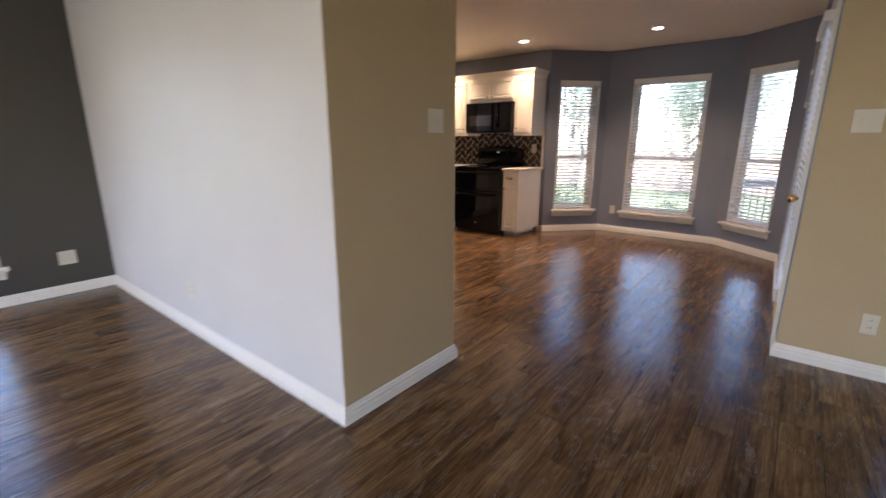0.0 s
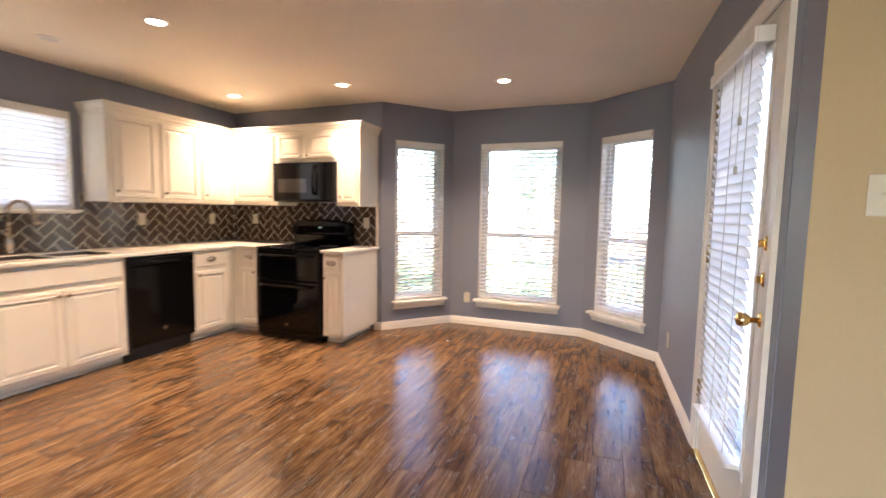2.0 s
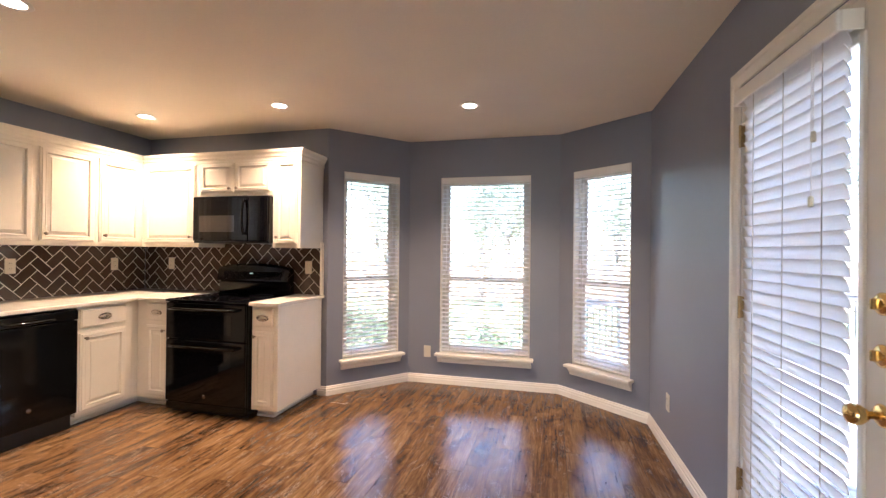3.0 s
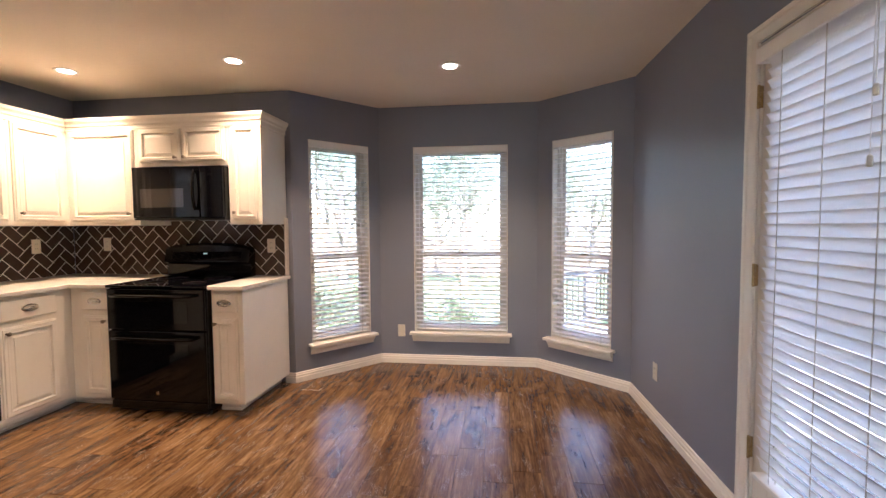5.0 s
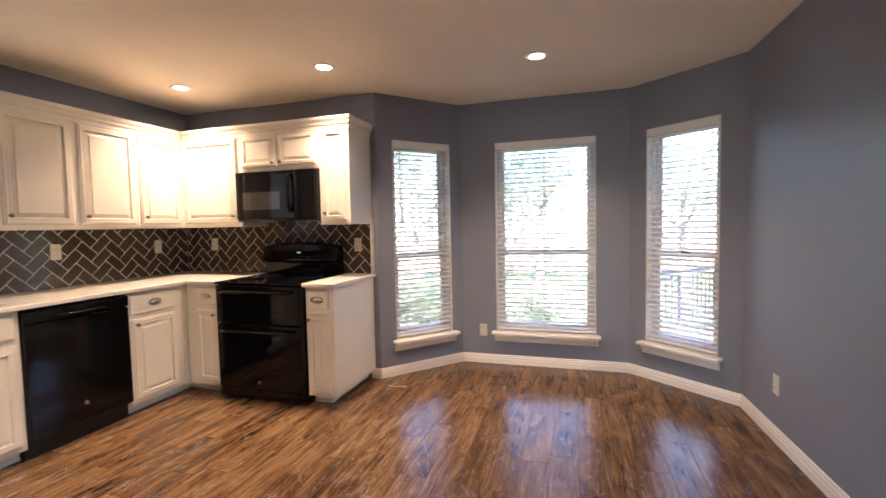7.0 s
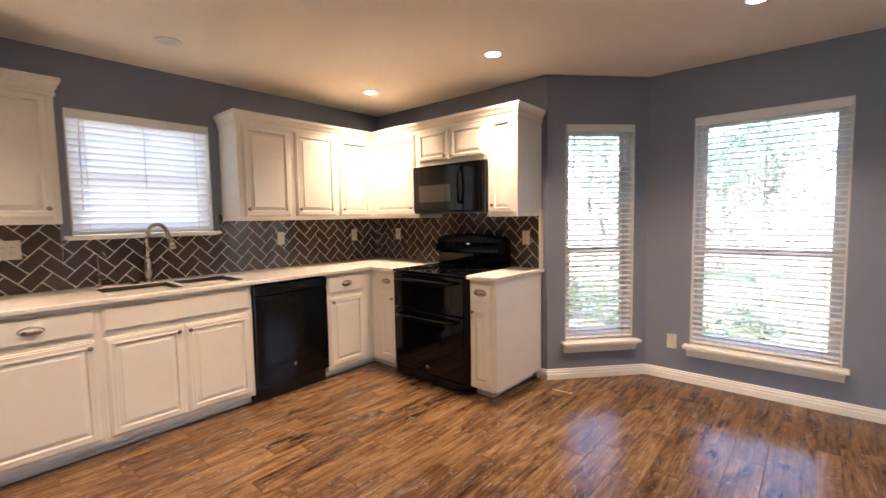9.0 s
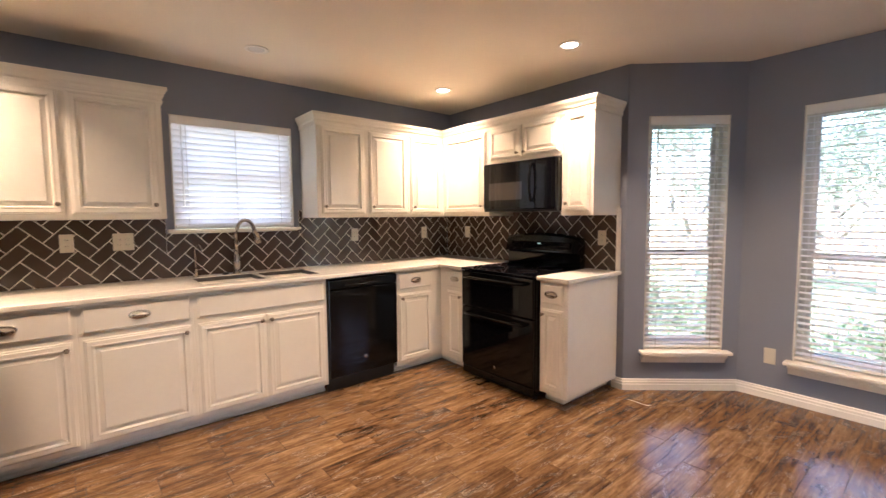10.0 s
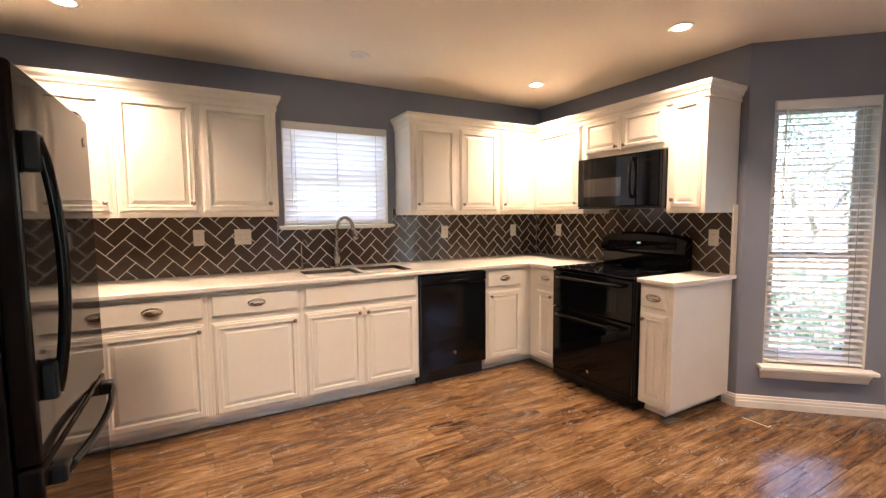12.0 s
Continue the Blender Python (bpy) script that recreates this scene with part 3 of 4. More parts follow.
# added area lamps in the openings backlight the two closed blinds as sky
for base, lx, ly, lz, lw, lh, watts in ((frame_on((0, -5), (0, 0), 5 - 2.57), 0.435, 0.070, 1.66, 0.82, 0.76, 0.15), (m, 0.42, 0.006, 1.09, 0.56, 1.64, 0.04)):
    lamp = new("sky_fill_lamp", bpy.data.lights.new("sky_fill_lamp", "AREA"))
    lamp.data.shape, lamp.data.size, lamp.data.size_y, lamp.data.energy, lamp.data.color = "RECTANGLE", lw, lh, watts, (1.0, 0.95, 0.90)
    lamp.matrix_world = base @ pose(lx, ly, lz, -90, 0, 0)

# ---- kitchen helpers: local x along the run, y towards the wall (front at negative y), z up ----
WEST = lambda y0: pose(0.0, y0, 0, 0, 0, 90)     # local x -> +y, local -y -> +x
NORTH = lambda x0: pose(x0, 0, 0)


def panel_door(w, h, t=0.019, rail=0.046):
    """Raised-panel door: lower-left corner at the origin, its back in the plane y = 0, front towards -y."""
    bm = bmesh.new()
    rings = []
    for inset, y in ((0, 0), (0, t - 0.012), (0.004, t - 0.008), (0.010, t - 0.007), (0.013, t), (rail - 0.014, t), (rail - 0.011, t + 0.0025), (rail - 0.005, t + 0.0025), (rail - 0.001, t - 0.004), (rail + 0.001, t - 0.012), (rail + 0.005, t - 0.012), (rail + 0.026, t - 0.0055), (rail + 0.0275, t - 0.001)):
        a = min(inset, w / 2 - 0.004, h / 2 - 0.004)
        rings.append([bm.verts.new(p) for p in ((a, -y, a), (w - a, -y, a), (w - a, -y, h - a), (a, -y, h - a))])
    for p, q in zip(rings, rings[1:]):
        for k in range(4):
            bm.faces.new((p[k], p[(k + 1) % 4], q[(k + 1) % 4], q[k]))
    bm.faces.new(rings[0])
    bm.faces.new(rings[-1])
    return bm


def drawer_front(w, h, t=0.019):
    bm = bmesh.new()
    rings = []
    for inset, y in ((0, 0), (0, t - 0.007), (0.006, t - 0.005), (0.010, t), (w, t)):
        a = min(inset, h / 2 - 0.02)
        rings.append([bm.verts.new(p) for p in ((a, -y, a), (w - a, -y, a), (w - a, -y, h - a), (a, -y, h - a))])
    for p, q in zip(rings, rings[1:]):
        for k in range(4):
            bm.faces.new((p[k], p[(k + 1) % 4], q[(k + 1) % 4], q[k]))
    bm.faces.new(rings[0])
    bm.faces.new(rings[-1])
    return bm


KNOB = mesh("knob", lathe([(0.008, 0), (0.006, 0.004), (0.005, 0.012), (0.011, 0.016), (0.014, 0.021), (0.012, 0.026), (0.005, 0.029)], 14, "y"), BRONZE, True)


def cup_pull_mesh():
    bm = bmesh.new()
    n, k = 16, 6
    rows = []
    for i in range(k + 1):
        lat = math.pi / 2 * i / k
        row = []
        for j in range(n + 1):
            lon = math.pi * (1.12 * j / n - 0.06)
            r = math.cos(lat)
            row.append(bm.verts.new((0.048 * r * math.cos(lon), -0.003 - 0.024 * math.sin(lat), 0.022 * r * math.sin(lon) - 0.004)))
        rows.append(row)
    for a, b in zip(rows, rows[1:]):
        for j in range(n):
            try:
                bm.faces.new((a[j], a[j + 1], b[j + 1], b[j]))
            except ValueError:
                pass
    bmesh.ops.remove_doubles(bm, verts=bm.verts, dist=0.0002)
    bmesh.ops.solidify(bm, geom=bm.faces[:], thickness=0.0015)
    ring = [(0.054, 0.0), (0.054, 0.003), (0.046, 0.004)]
    b2 = lathe(ring, 24, "y")
    for v in b2.verts:
        v.co.z *= 0.48
    me = bpy.data.meshes.new("tmp")
    b2.to_mesh(me)
    b2.free()
    bm.from_mesh(me)
    return mesh("cup_pull", bm, NICKEL, True)


PULL = cup_pull_mesh()


def knob_at(parent, x, y, z):
    k = part("knob", KNOB, None, parent, "dark nickel round knob")
    k.location = (x, y, z)


def pull_at(parent, x, y, z):
    k = part("cup_pull", PULL, None, parent, "brushed nickel cup pull")
    k.location = (x, y, z)


def base_cabinet(m, w, fronts, label, end=None, depth=0.605, back=-0.004):
    """fronts: (kind, x0, x1, knob x) with kind door, drawer or blank."""
    c = thing("base_cabinet", label, "cabinet", m, group="ivory base cabinets")
    F = -depth
    bm = box((0, F, 0.074), (w, back, 0.883), 0.002)
    part("cabinet_body", bm, CAB, c)
    x1 = w - (0.085 if end == "right" else 0)
    part("toe_kick", box((0.0, F + 0.080, 0.0), (x1, back, 0.0735)), TRIM, c)
    part("toe_moulding", box((0.0, F + 0.068, 0.0), (x1 + (0.012 if end == "right" else 0), F + 0.080, 0.022), 0.004), TRIM, c)
    if end == "right":
        part("toe_moulding", box((x1, F + 0.080, 0.0), (x1 + 0.012, back, 0.022), 0.004), TRIM, c)
    for kind, a, b, kx in fronts:
        if kind == "door":
            d = part("door", panel_door(b - a, 0.580), CAB, c)
            d.location = (a, F, 0.105)
            knob_at(d, kx - a, -0.019, 0.542)
        else:
            d = part("drawer", drawer_front(b - a, 0.140), CAB, c)
            d.location = (a, F, 0.722)
            if kind == "drawer":
                pull_at(d, (b - a) / 2, -0.019, 0.070)
    return c


def upper_cabinet(m, w, doors, label, z0=1.335, z1=2.085, depth=0.325, rail=0.046, back=-0.004):
    c = thing("wall_cabinet", label, "cabinet", m, group="ivory wall cabinets")
    F = -depth
    part("cabinet_body", box((0, F, z0), (w, back, z1), 0.002), CAB, c)
    for a, b, kx in doors:
        d = part("door", panel_door(b - a, z1 - z0 - 0.050, rail=rail), CAB, c)
        d.location = (a, F, z0 + 0.032)
        if kx is not None:
            knob_at(d, kx - a, -0.019, 0.058 if z0 < 1.5 else 0.03)
    return c


CB = "ivory raised-panel base cabinet with one drawer over a door"
# sink run, from the south end to the corner (local x = y - y0)
base_cabinet(WEST(-4.445), 0.755, [("drawer", 0.02, 0.37, 0), ("drawer", 0.40, 0.735, 0), ("door", 0.02, 0.37, 0.34), ("door", 0.40, 0.735, 0.43)], "ivory raised-panel base cabinet partly behind the fridge")
base_cabinet(WEST(-3.690), 0.559, [("drawer", 0.022, 0.537, 0), ("door", 0.022, 0.537, 0.510)], CB)
base_cabinet(WEST(-3.131), 0.553, [("drawer", 0.020, 0.533, 0), ("door", 0.020, 0.533, 0.505)], CB)
base_cabinet(WEST(-2.578), 0.872, [("blank", 0.020, 0.846, 0), ("door", 0.020, 0.421, 0.395), ("door", 0.433, 0.846, 0.458)], "ivory sink base cabinet with a false drawer front over two doors")
base_cabinet(WEST(-1.090), 0.440, [("drawer", 0.022, 0.375, 0), ("door", 0.022, 0.375, 0.052)], "ivory narrow base cabinet between dishwasher and corner")
base_cabinet(NORTH(0.612), 0.346, [("drawer", 0.100, 0.325, 0), ("door", 0.100, 0.325, 0.292)], "ivory narrow base cabinet between corner and range", back=YN - 0.002)
base_cabinet(NORTH(1.724), 0.232, [("drawer", 0.018, 0.196, 0), ("door", 0.018, 0.196, 0.040)], "narrow ivory end cabinet beside the range, side panel exposed", end="right", back=YN - 0.002)
cc = thing("corner_cabinet", "ivory blind corner base cabinet under the counter", "cabinet")
part("filler", box((0.004, -0.650, 0.074), (0.604, YN - 0.002, 0.883)), CAB, cc)
part("toe_kick", cells([0.004, 0.525, 0.612], [-0.650, -0.525, -0.004], 0.0, 0.0815, [(0.525, 0.612, -0.650, -0.525)]), TRIM, cc)

# counters
def counter(name, xs, ys, holes, label):
    ob = thing(name, label, "countertop")
    part("slab", cells(xs, ys, 0.884, 0.914, holes, 0.004), COUNTER, ob)
    return ob


SX0, SX1 = 0.125, 0.520
ct = counter("countertop", [0.003, SX0, SX1, 0.648, 0.958], [-4.445, -2.50, -2.10, -2.06, -1.70, -0.648, YN - 0.002],
        [(0.648, 0.958, -4.445, -0.648), (SX0, SX1, -2.50, -2.10), (SX0, SX1, -2.06, -1.70)], "cream quartz L-shaped countertop with a double sink cut-out")
part("nosing", box((0.6485, -4.445, 0.888), (0.6515, -0.6515, 0.910), 0.001), COUNTER, ct)
part("nosing", box((0.6485, -0.6515, 0.888), (0.957, -0.6485, 0.910), 0.001), COUNTER, ct)
ct = counter("countertop", [1.724, 1.985], [-0.648, YN - 0.002], [], "short cream quartz countertop at the end of the run")
part("nosing", box((1.726, -0.6515, 0.888), (1.983, -0.6485, 0.910), 0.001), COUNTER, ct)

# ---- wall cabinets and crown ----
upper_cabinet(WEST(-4.445), 0.865, [(0.03, 0.42, 0.39), (0.45, 0.845, 0.815)], "ivory raised-panel wall cabinet near the fridge")
upper_cabinet(WEST(-3.578), 0.923, [(0.012, 0.428, 0.400), (0.460, 0.893, 0.866)], "ivory two-door raised-panel wall cabinet beside the sink window")
upper_cabinet(WEST(-1.630), 0.880, [(0.035, 0.425, 0.062), (0.470, 0.865, 0.500)], "ivory two-door raised-panel wall cabinet between sink window and corner")
upper_cabinet(WEST(-0.750), 0.428, [(0.025, 0.385, 0.060)], "ivory corner wall cabinet, door on the sink side")
upper_cabinet(NORTH(0.3255), 0.6235, [(0.0335, 0.5935, 0.5585)], "ivory corner wall cabinet, door on the range side", back=YN - 0.002)
upper_cabinet(NORTH(0.950), 0.747, [(0.020, 0.363, 0.335), (0.384, 0.727, 0.412)], "short ivory two-door cabinet over the microwave", z0=1.783, rail=0.038, back=YN - 0.002)
upper_cabinet(NORTH(1.698), 0.263, [(0.034, 0.236, 0.058)], "narrow ivory end wall cabinet beside the microwave", rail=0.040, back=YN - 0.002)
CROWN = [(0, -0.020), (0.009, -0.020), (0.011, -0.006), (0.006, -0.003), (0.008, 0.012), (0.017, 0.022), (0.020, 0.036), (0.028, 0.048), (0.031, 0.052), (0.034, 0.058), (0.035, 0.078), (0, 0.078)]
F = 0.327
for path, lab in (
    ([(F, -4.445, 2.086), (F, -2.655, 2.086), (0.004, -2.655, 2.086)], "ivory crown moulding on the cabinets by the fridge"),
    ([(0.004, -1.630, 2.086), (F, -1.630, 2.086), (F, -F, 2.086), (1.961, -F, 2.086), (1.961, YN - 0.003, 2.086)], "ivory crown moulding along the corner cabinets"),
):
    tagged(part("crown_moulding", moulding("crown", path, CROWN, CAB, ""), CAB), lab, "crown moulding")

# ---- range ----
r = thing("range", "black glass double-oven electric range between ivory cabinets", "stove", pose(0.961, 0, 0))
W = 0.754
part("oven_body", box((0.004, -0.640, 0.030), (W - 0.004, -0.02, 0.893), 0.003), BLACK, r)
part("kick_panel", box((0.02, -0.610, 0.0), (W - 0.02, -0.590, 0.030)), MATTE, r)
bm = box((0, -0.672, 0.895), (W, -0.020, 0.914), 0.005, seg=2)
top = part("cooktop", bm, BLACKGLASS, r, "black glass cooktop")
for x, y, rad in ((0.20, -0.50, 0.10), (0.56, -0.50, 0.075), (0.20, -0.22, 0.075), (0.56, -0.22, 0.10)):
    part("burner_ring", lathe([(rad, 0.9141), (rad, 0.9146), (rad - 0.002, 0.9146), (rad - 0.002, 0.9141)], 32, at=(x, y, 0)), SLOT, top)
for nm, z0, z1, hz in (("upper_oven_door", 0.600, 0.888, 0.845), ("lower_oven_door", 0.100, 0.592, 0.548)):
    d = part(nm, box((0.004, -0.666, z0), (W - 0.004, -0.641, z1), 0.006, seg=2), BLACK, r)
    part("oven_window", box((0.13, -0.6675, z0 + 0.05), (W - 0.13, -0.6655, z1 - 0.085), 0.0005), BLACKGLASS, d)
    bar = [(0.075 + (W - 0.15) * i / 12, -0.706 - 0.010 * math.sin(math.pi * i / 12), hz) for i in range(13)]
    h = part("oven_handle", tube(bar, 0.011, 10), BLACK, d, smooth=True)
    for x in (0.085, W - 0.085):
        part("handle_post", box((x - 0.014, -0.708, hz - 0.010), (x + 0.014, -0.664, hz + 0.010), 0.004), BLACK, h)
part("base_drawer", box((0.006, -0.662, 0.032), (W - 0.006, -0.641, 0.094), 0.005), BLACK, r)
part("emblem", lathe([(0.013, 0), (0.013, 0.002), (0.011, 0.003)], 20, "y", (W / 2, -0.666, 0.155)), NICKEL, r)
bm = bmesh.new()
prev = None
n = 20
for i in range(n + 1):
    x = 0.004 + (W - 0.008) * i / n
    zt = 1.150 + 0.040 * math.sin(math.pi * i / n) ** 0.6
    ring = [bm.verts.new(p) for p in ((x, -0.022, 0.916), (x, -0.085, 0.916), (x, -0.088, 1.015), (x, -0.118, 1.032), (x, -0.100, zt - 0.02), (x, -0.085, zt), (x, -0.03, zt), (x, -0.022, zt - 0.02))]
    if prev:
        for k in range(8):
            bm.faces.new((prev[k], prev[(k + 1) % 8], ring[(k + 1) % 8], ring[k]))
    else:
        bm.faces.new(ring)
    prev = ring
bm.faces.new(prev)
bg = part("backguard", bm, BLACK, r, "curved black control panel")
part("control_glass", box((0.08, -0.122, 1.048), (W - 0.08, -0.108, 1.118), 0.002), BLACKGLASS, bg)
part("clock_display", box((W / 2 - 0.016, -0.1235, 1.098), (W / 2 + 0.016, -0.1215, 1.107)), LED, bg)
for i in range(5):
    x = 0.15 + 0.09 * i + (0.10 if i > 1 else 0)
    part("control_mark", box((x, -0.1235, 1.070), (x + 0.022, -0.1218, 1.073)), MARK, bg)
for z in (0.880, 0.596):
    part("trim_screw", box((-0.002, -0.668, z - 0.002), (0.004, -0.645, z + 0.002)), NICKEL, r)

# ---- microwave ----
mw = thing("microwave", "black over-the-range microwave with smoked window, hung under a short cabinet", "microwave", pose(0.955, 0, 0))
MW, Z0, Z1, FR = 0.738, 1.372, 1.772, -0.400
part("microwave_body", box((0, FR + 0.03, Z0), (MW, -0.012, Z1), 0.003), BLACK, mw)
d = part("microwave_door", box((0.002, FR, Z0 + 0.016), (0.556, FR + 0.029, Z1 - 0.002), 0.006, seg=2), BLACKGLASS, mw)
part("door_window", box((0.068, FR - 0.0012, Z0 + 0.095), (0.425, FR + 0.001, Z1 - 0.165), 0.0005), SMOKED, d)
hb = [(0.526, FR - 0.012 - 0.028 * math.sin(math.pi * i / 10) ** 0.6, Z0 + 0.075 + 0.29 * i / 10) for i in range(11)]
part("door_handle", tube(hb, 0.012, 10), BLACK, d, smooth=True)
cp = part("control_panel", box((0.559, FR, Z0 + 0.016), (MW - 0.002, FR + 0.029, Z1 - 0.002), 0.006, seg=2), BLACKGLASS, mw)
part("clock_display", box((0.622, FR - 0.001, Z1 - 0.072), (0.672, FR + 0.001, Z1 - 0.058)), MARK, cp)
for i in range(7):
    for j in range(3):
        part("button", box((0.602 + 0.037 * j, FR - 0.001, Z1 - 0.118 - 0.034 * i), (0.618 + 0.037 * j, FR + 0.001, Z1 - 0.112 - 0.034 * i)), MARK, cp)
bm = box((0.006, FR + 0.006, Z0), (MW - 0.006, FR + 0.03, Z0 + 0.014), 0.003)
part("bottom_vent", bm, MATTE, mw)
for x in (0.17, 0.60):
    part("grease_filter", box((x - 0.12, -0.32, Z0 - 0.004), (x + 0.12, -0.10, Z0 + 0.001), 0.001), STEEL, mw)

# ---- dishwasher (local frame of the sink run) ----
dw = thing("dishwasher", "black built-in dishwasher with a bar handle, closed, under the counter", "dishwasher", WEST(-1.706))
part("dishwasher_body", box((0.004, -0.595, 0.10), (0.612, -0.02, 0.868)), MATTE, dw)
d = part("dishwasher_door", box((0.006, -0.632, 0.115), (0.610, -0.597, 0.792), 0.006, seg=2), BLACK, dw)
part("control_strip", box((0.006, -0.636, 0.796), (0.610, -0.597, 0.868), 0.006, seg=2), BLACK, dw)
hb = [(0.15 + 0.31 * i / 12, -0.640 - 0.022 * math.sin(math.pi * i / 12) ** 0.5, 0.820) for i in range(13)]
part("dishwasher_handle", tube(hb, 0.010, 10), BLACK, dw, smooth=True)
part("emblem", lathe([(0.014, 0), (0.014, 0.002), (0.011, 0.003)], 20, "y", (0.308, -0.632, 0.232)), NICKEL, d)
part("toe_panel", box((0.006, -0.570, 0.0), (0.610, -0.555, 0.108)), MATTE, dw)
for i in range(5):
    part("indicator", box((0.07 + 0.02 * i, -0.6370, 0.838), (0.078 + 0.02 * i, -0.6355, 0.841)), MARK, dw)

# ---- fridge: front faces +y ----
fr = thing("refrigerator", "tall glossy black bottom-freezer refrigerator with curved black handles", "refrigerator", pose(2.085, -3.535, 0, 0, 0, 180))
FW = 0.84   # local x from the camera side (x = 2.085) towards the sink wall, -y to the front
part("fridge_body", box((0.003, 0.062, 0.025), (FW - 0.003, 0.74, 1.745), 0.006, seg=2), MATTE, fr)
for nm, z0, z1 in (("freezer_drawer", 0.075, 0.668), ("fridge_door", 0.678, 1.742)):
    d = part(nm, box((0, 0.0, z0), (FW, 0.058, z1), 0.012, seg=3), FRIDGE, fr)
    if nm == "fridge_door":
        pts = [(0.047 + 0.006 * math.sin(math.pi * i / 14), -0.030 - 0.034 * math.sin(math.pi * i / 14) ** 0.7, 0.862 + 0.690 * i / 14) for i in range(15)]
        h = part("fridge_handle", tube(pts, 0.015, 12), BLACK, d, smooth=True)
        for z in (0.898, 1.516):
            part("handle_mount", box((0.024, -0.040, z - 0.055), (0.070, 0.002, z + 0.055), 0.010, seg=2), MATTE, h)
        part("emblem", lathe([(0.018, 0), (0.018, 0.002), (0.015, 0.003)], 20, "y", (FW - 0.09, 0.0, 1.640)), STEEL, d)
    else:
        pts = [(0.06 + (FW - 0.12) * i / 16, -0.030 - 0.035 * math.sin(math.pi * i / 16) ** 0.8, 0.620) for i in range(17)]
        h = part("freezer_handle", tube(pts, 0.013, 12), BLACK, d, smooth=True)
        for x in (0.07, FW - 0.07):
            part("handle_mount", box((x - 0.03, -0.040, 0.595), (x + 0.03, 0.002, 0.645), 0.008, seg=2), MATTE, h)
part("hinge_cover", box((FW - 0.10, 0.01, 1.743), (FW - 0.01, 0.12, 1.762), 0.006), MATTE, fr)
part("base_grille", box((0.02, 0.03, 0.01), (FW - 0.02, 0.06, 0.070), 0.003), MATTE, fr)
for x in (0.06, FW - 0.06):
    for y in (0.12, 0.68):
        part("foot", lathe([(0.02, 0), (0.02, 0.026)], 12, at=(x, y, 0)), RUBBER, fr)

# ---- sink, faucets ----
sk = thing("sink", "stainless steel double-bowl undermount sink", "sink")
for y0, y1 in ((-2.50, -2.10), (-2.06, -1.70)):
    bm = bmesh.new()
    rings = []
    for inset, z in ((0.0015, 0.9085), (0.003, 0.9085), (0.008, 0.70), (0.03, 0.675), (0.12, 0.672)):
        rings.append([bm.verts.new(p) for p in ((SX0 + inset, y0 + inset, z), (SX1 - inset, y0 + inset, z), (SX1 - inset, y1 - inset, z), (SX0 + inset, y1 - inset, z))])
    for p, q in zip(rings, rings[1:]):
        for k in range(4):
            bm.faces.new((p[k], p[(k + 1) % 4], q[(k + 1) % 4], q[k]))
    bm.faces.new(rings[-1])
    bmesh.ops.solidify(bm, geom=bm.faces[:], thickness=0.0015)
    bowl = part("bowl", bm, STEEL, sk)
    part("drain", lathe([(0.045, 0.674), (0.045, 0.6765), (0.030, 0.6765), (0.028, 0.6745)], 20, at=(0.31, (y0 + y1) / 2, 0)), NICKEL, bowl)
fc = thing("faucet", "brushed nickel gooseneck pull-down kitchen faucet on the countertop", "faucet", pose(0.075, -2.185, 0.914, 0, 0, 62))
part("faucet_base", lathe([(0.030, 0), (0.030, 0.004), (0.024, 0.012), (0.023, 0.04), (0.030, 0.07), (0.030, 0.11), (0.022, 0.150), (0.015, 0.175)], 20), FAUCET, fc, smooth=True)
pts = [(0.0, 0.0, 0.15), (0.0, 0.0, 0.30)]
for i in range(13):
    a = math.pi - math.pi * 1.02 * i / 12
    pts.append((0.068 + 0.068 * math.cos(a), 0.02 + 0.02 * -math.cos(a), 0.315 + 0.092 * math.sin(a)))
part("spout", tube(pts, 0.0140, 12), FAUCET, fc, smooth=True)
hx, hy = pts[-1][0], pts[-1][1]
part("spray_head", tube([(hx - 0.001, hy, 0.330), (hx + 0.006, hy, 0.300), (hx + 0.016, hy + 0.003, 0.262), (hx + 0.026, hy + 0.006, 0.228)], [0.016, 0.020, 0.025, 0.026], 14), FAUCET, fc, smooth=True)
part("lever", tube([(0.0, 0.024, 0.075), (0.004, 0.055, 0.082), (0.010, 0.080, 0.120), (0.014, 0.088, 0.165)], [0.011, 0.009, 0.006, 0.005], 10), FAUCET, fc, smooth=True)
ff = thing("water_tap", "slim nickel filtered-water tap beside the main faucet", "faucet", pose(0.075, -2.462, 0.914))
part("tap_base", lathe([(0.018, 0), (0.018, 0.006), (0.012, 0.012), (0.011, 0.05), (0.007, 0.06)], 16), FAUCET, ff, smooth=True)
pts = [(0, 0, 0.055), (0, 0, 0.20)] + [(0.035 - 0.035 * math.cos(math.pi * i / 8), 0.03 * i / 8, 0.20 + 0.035 * math.sin(math.pi * i / 8)) for i in range(1, 9)] + [(0.071, 0.03, 0.180)]
part("tap_spout", tube(pts, 0.005, 8), FAUCET, ff, smooth=True)
part("tap_lever", tube([(0, 0.01, 0.05), (0.004, 0.042, 0.056)], 0.004, 8), FAUCET, ff)
ag = thing("air_gap", "small dark air-gap cap behind the sink", "plumbing fitting", pose(0.075, -2.265, 0.914))
part("cap", lathe([(0.026, 0), (0.026, 0.005), (0.018, 0.014), (0.008, 0.016)], 16), MATTE, ag, smooth=True)


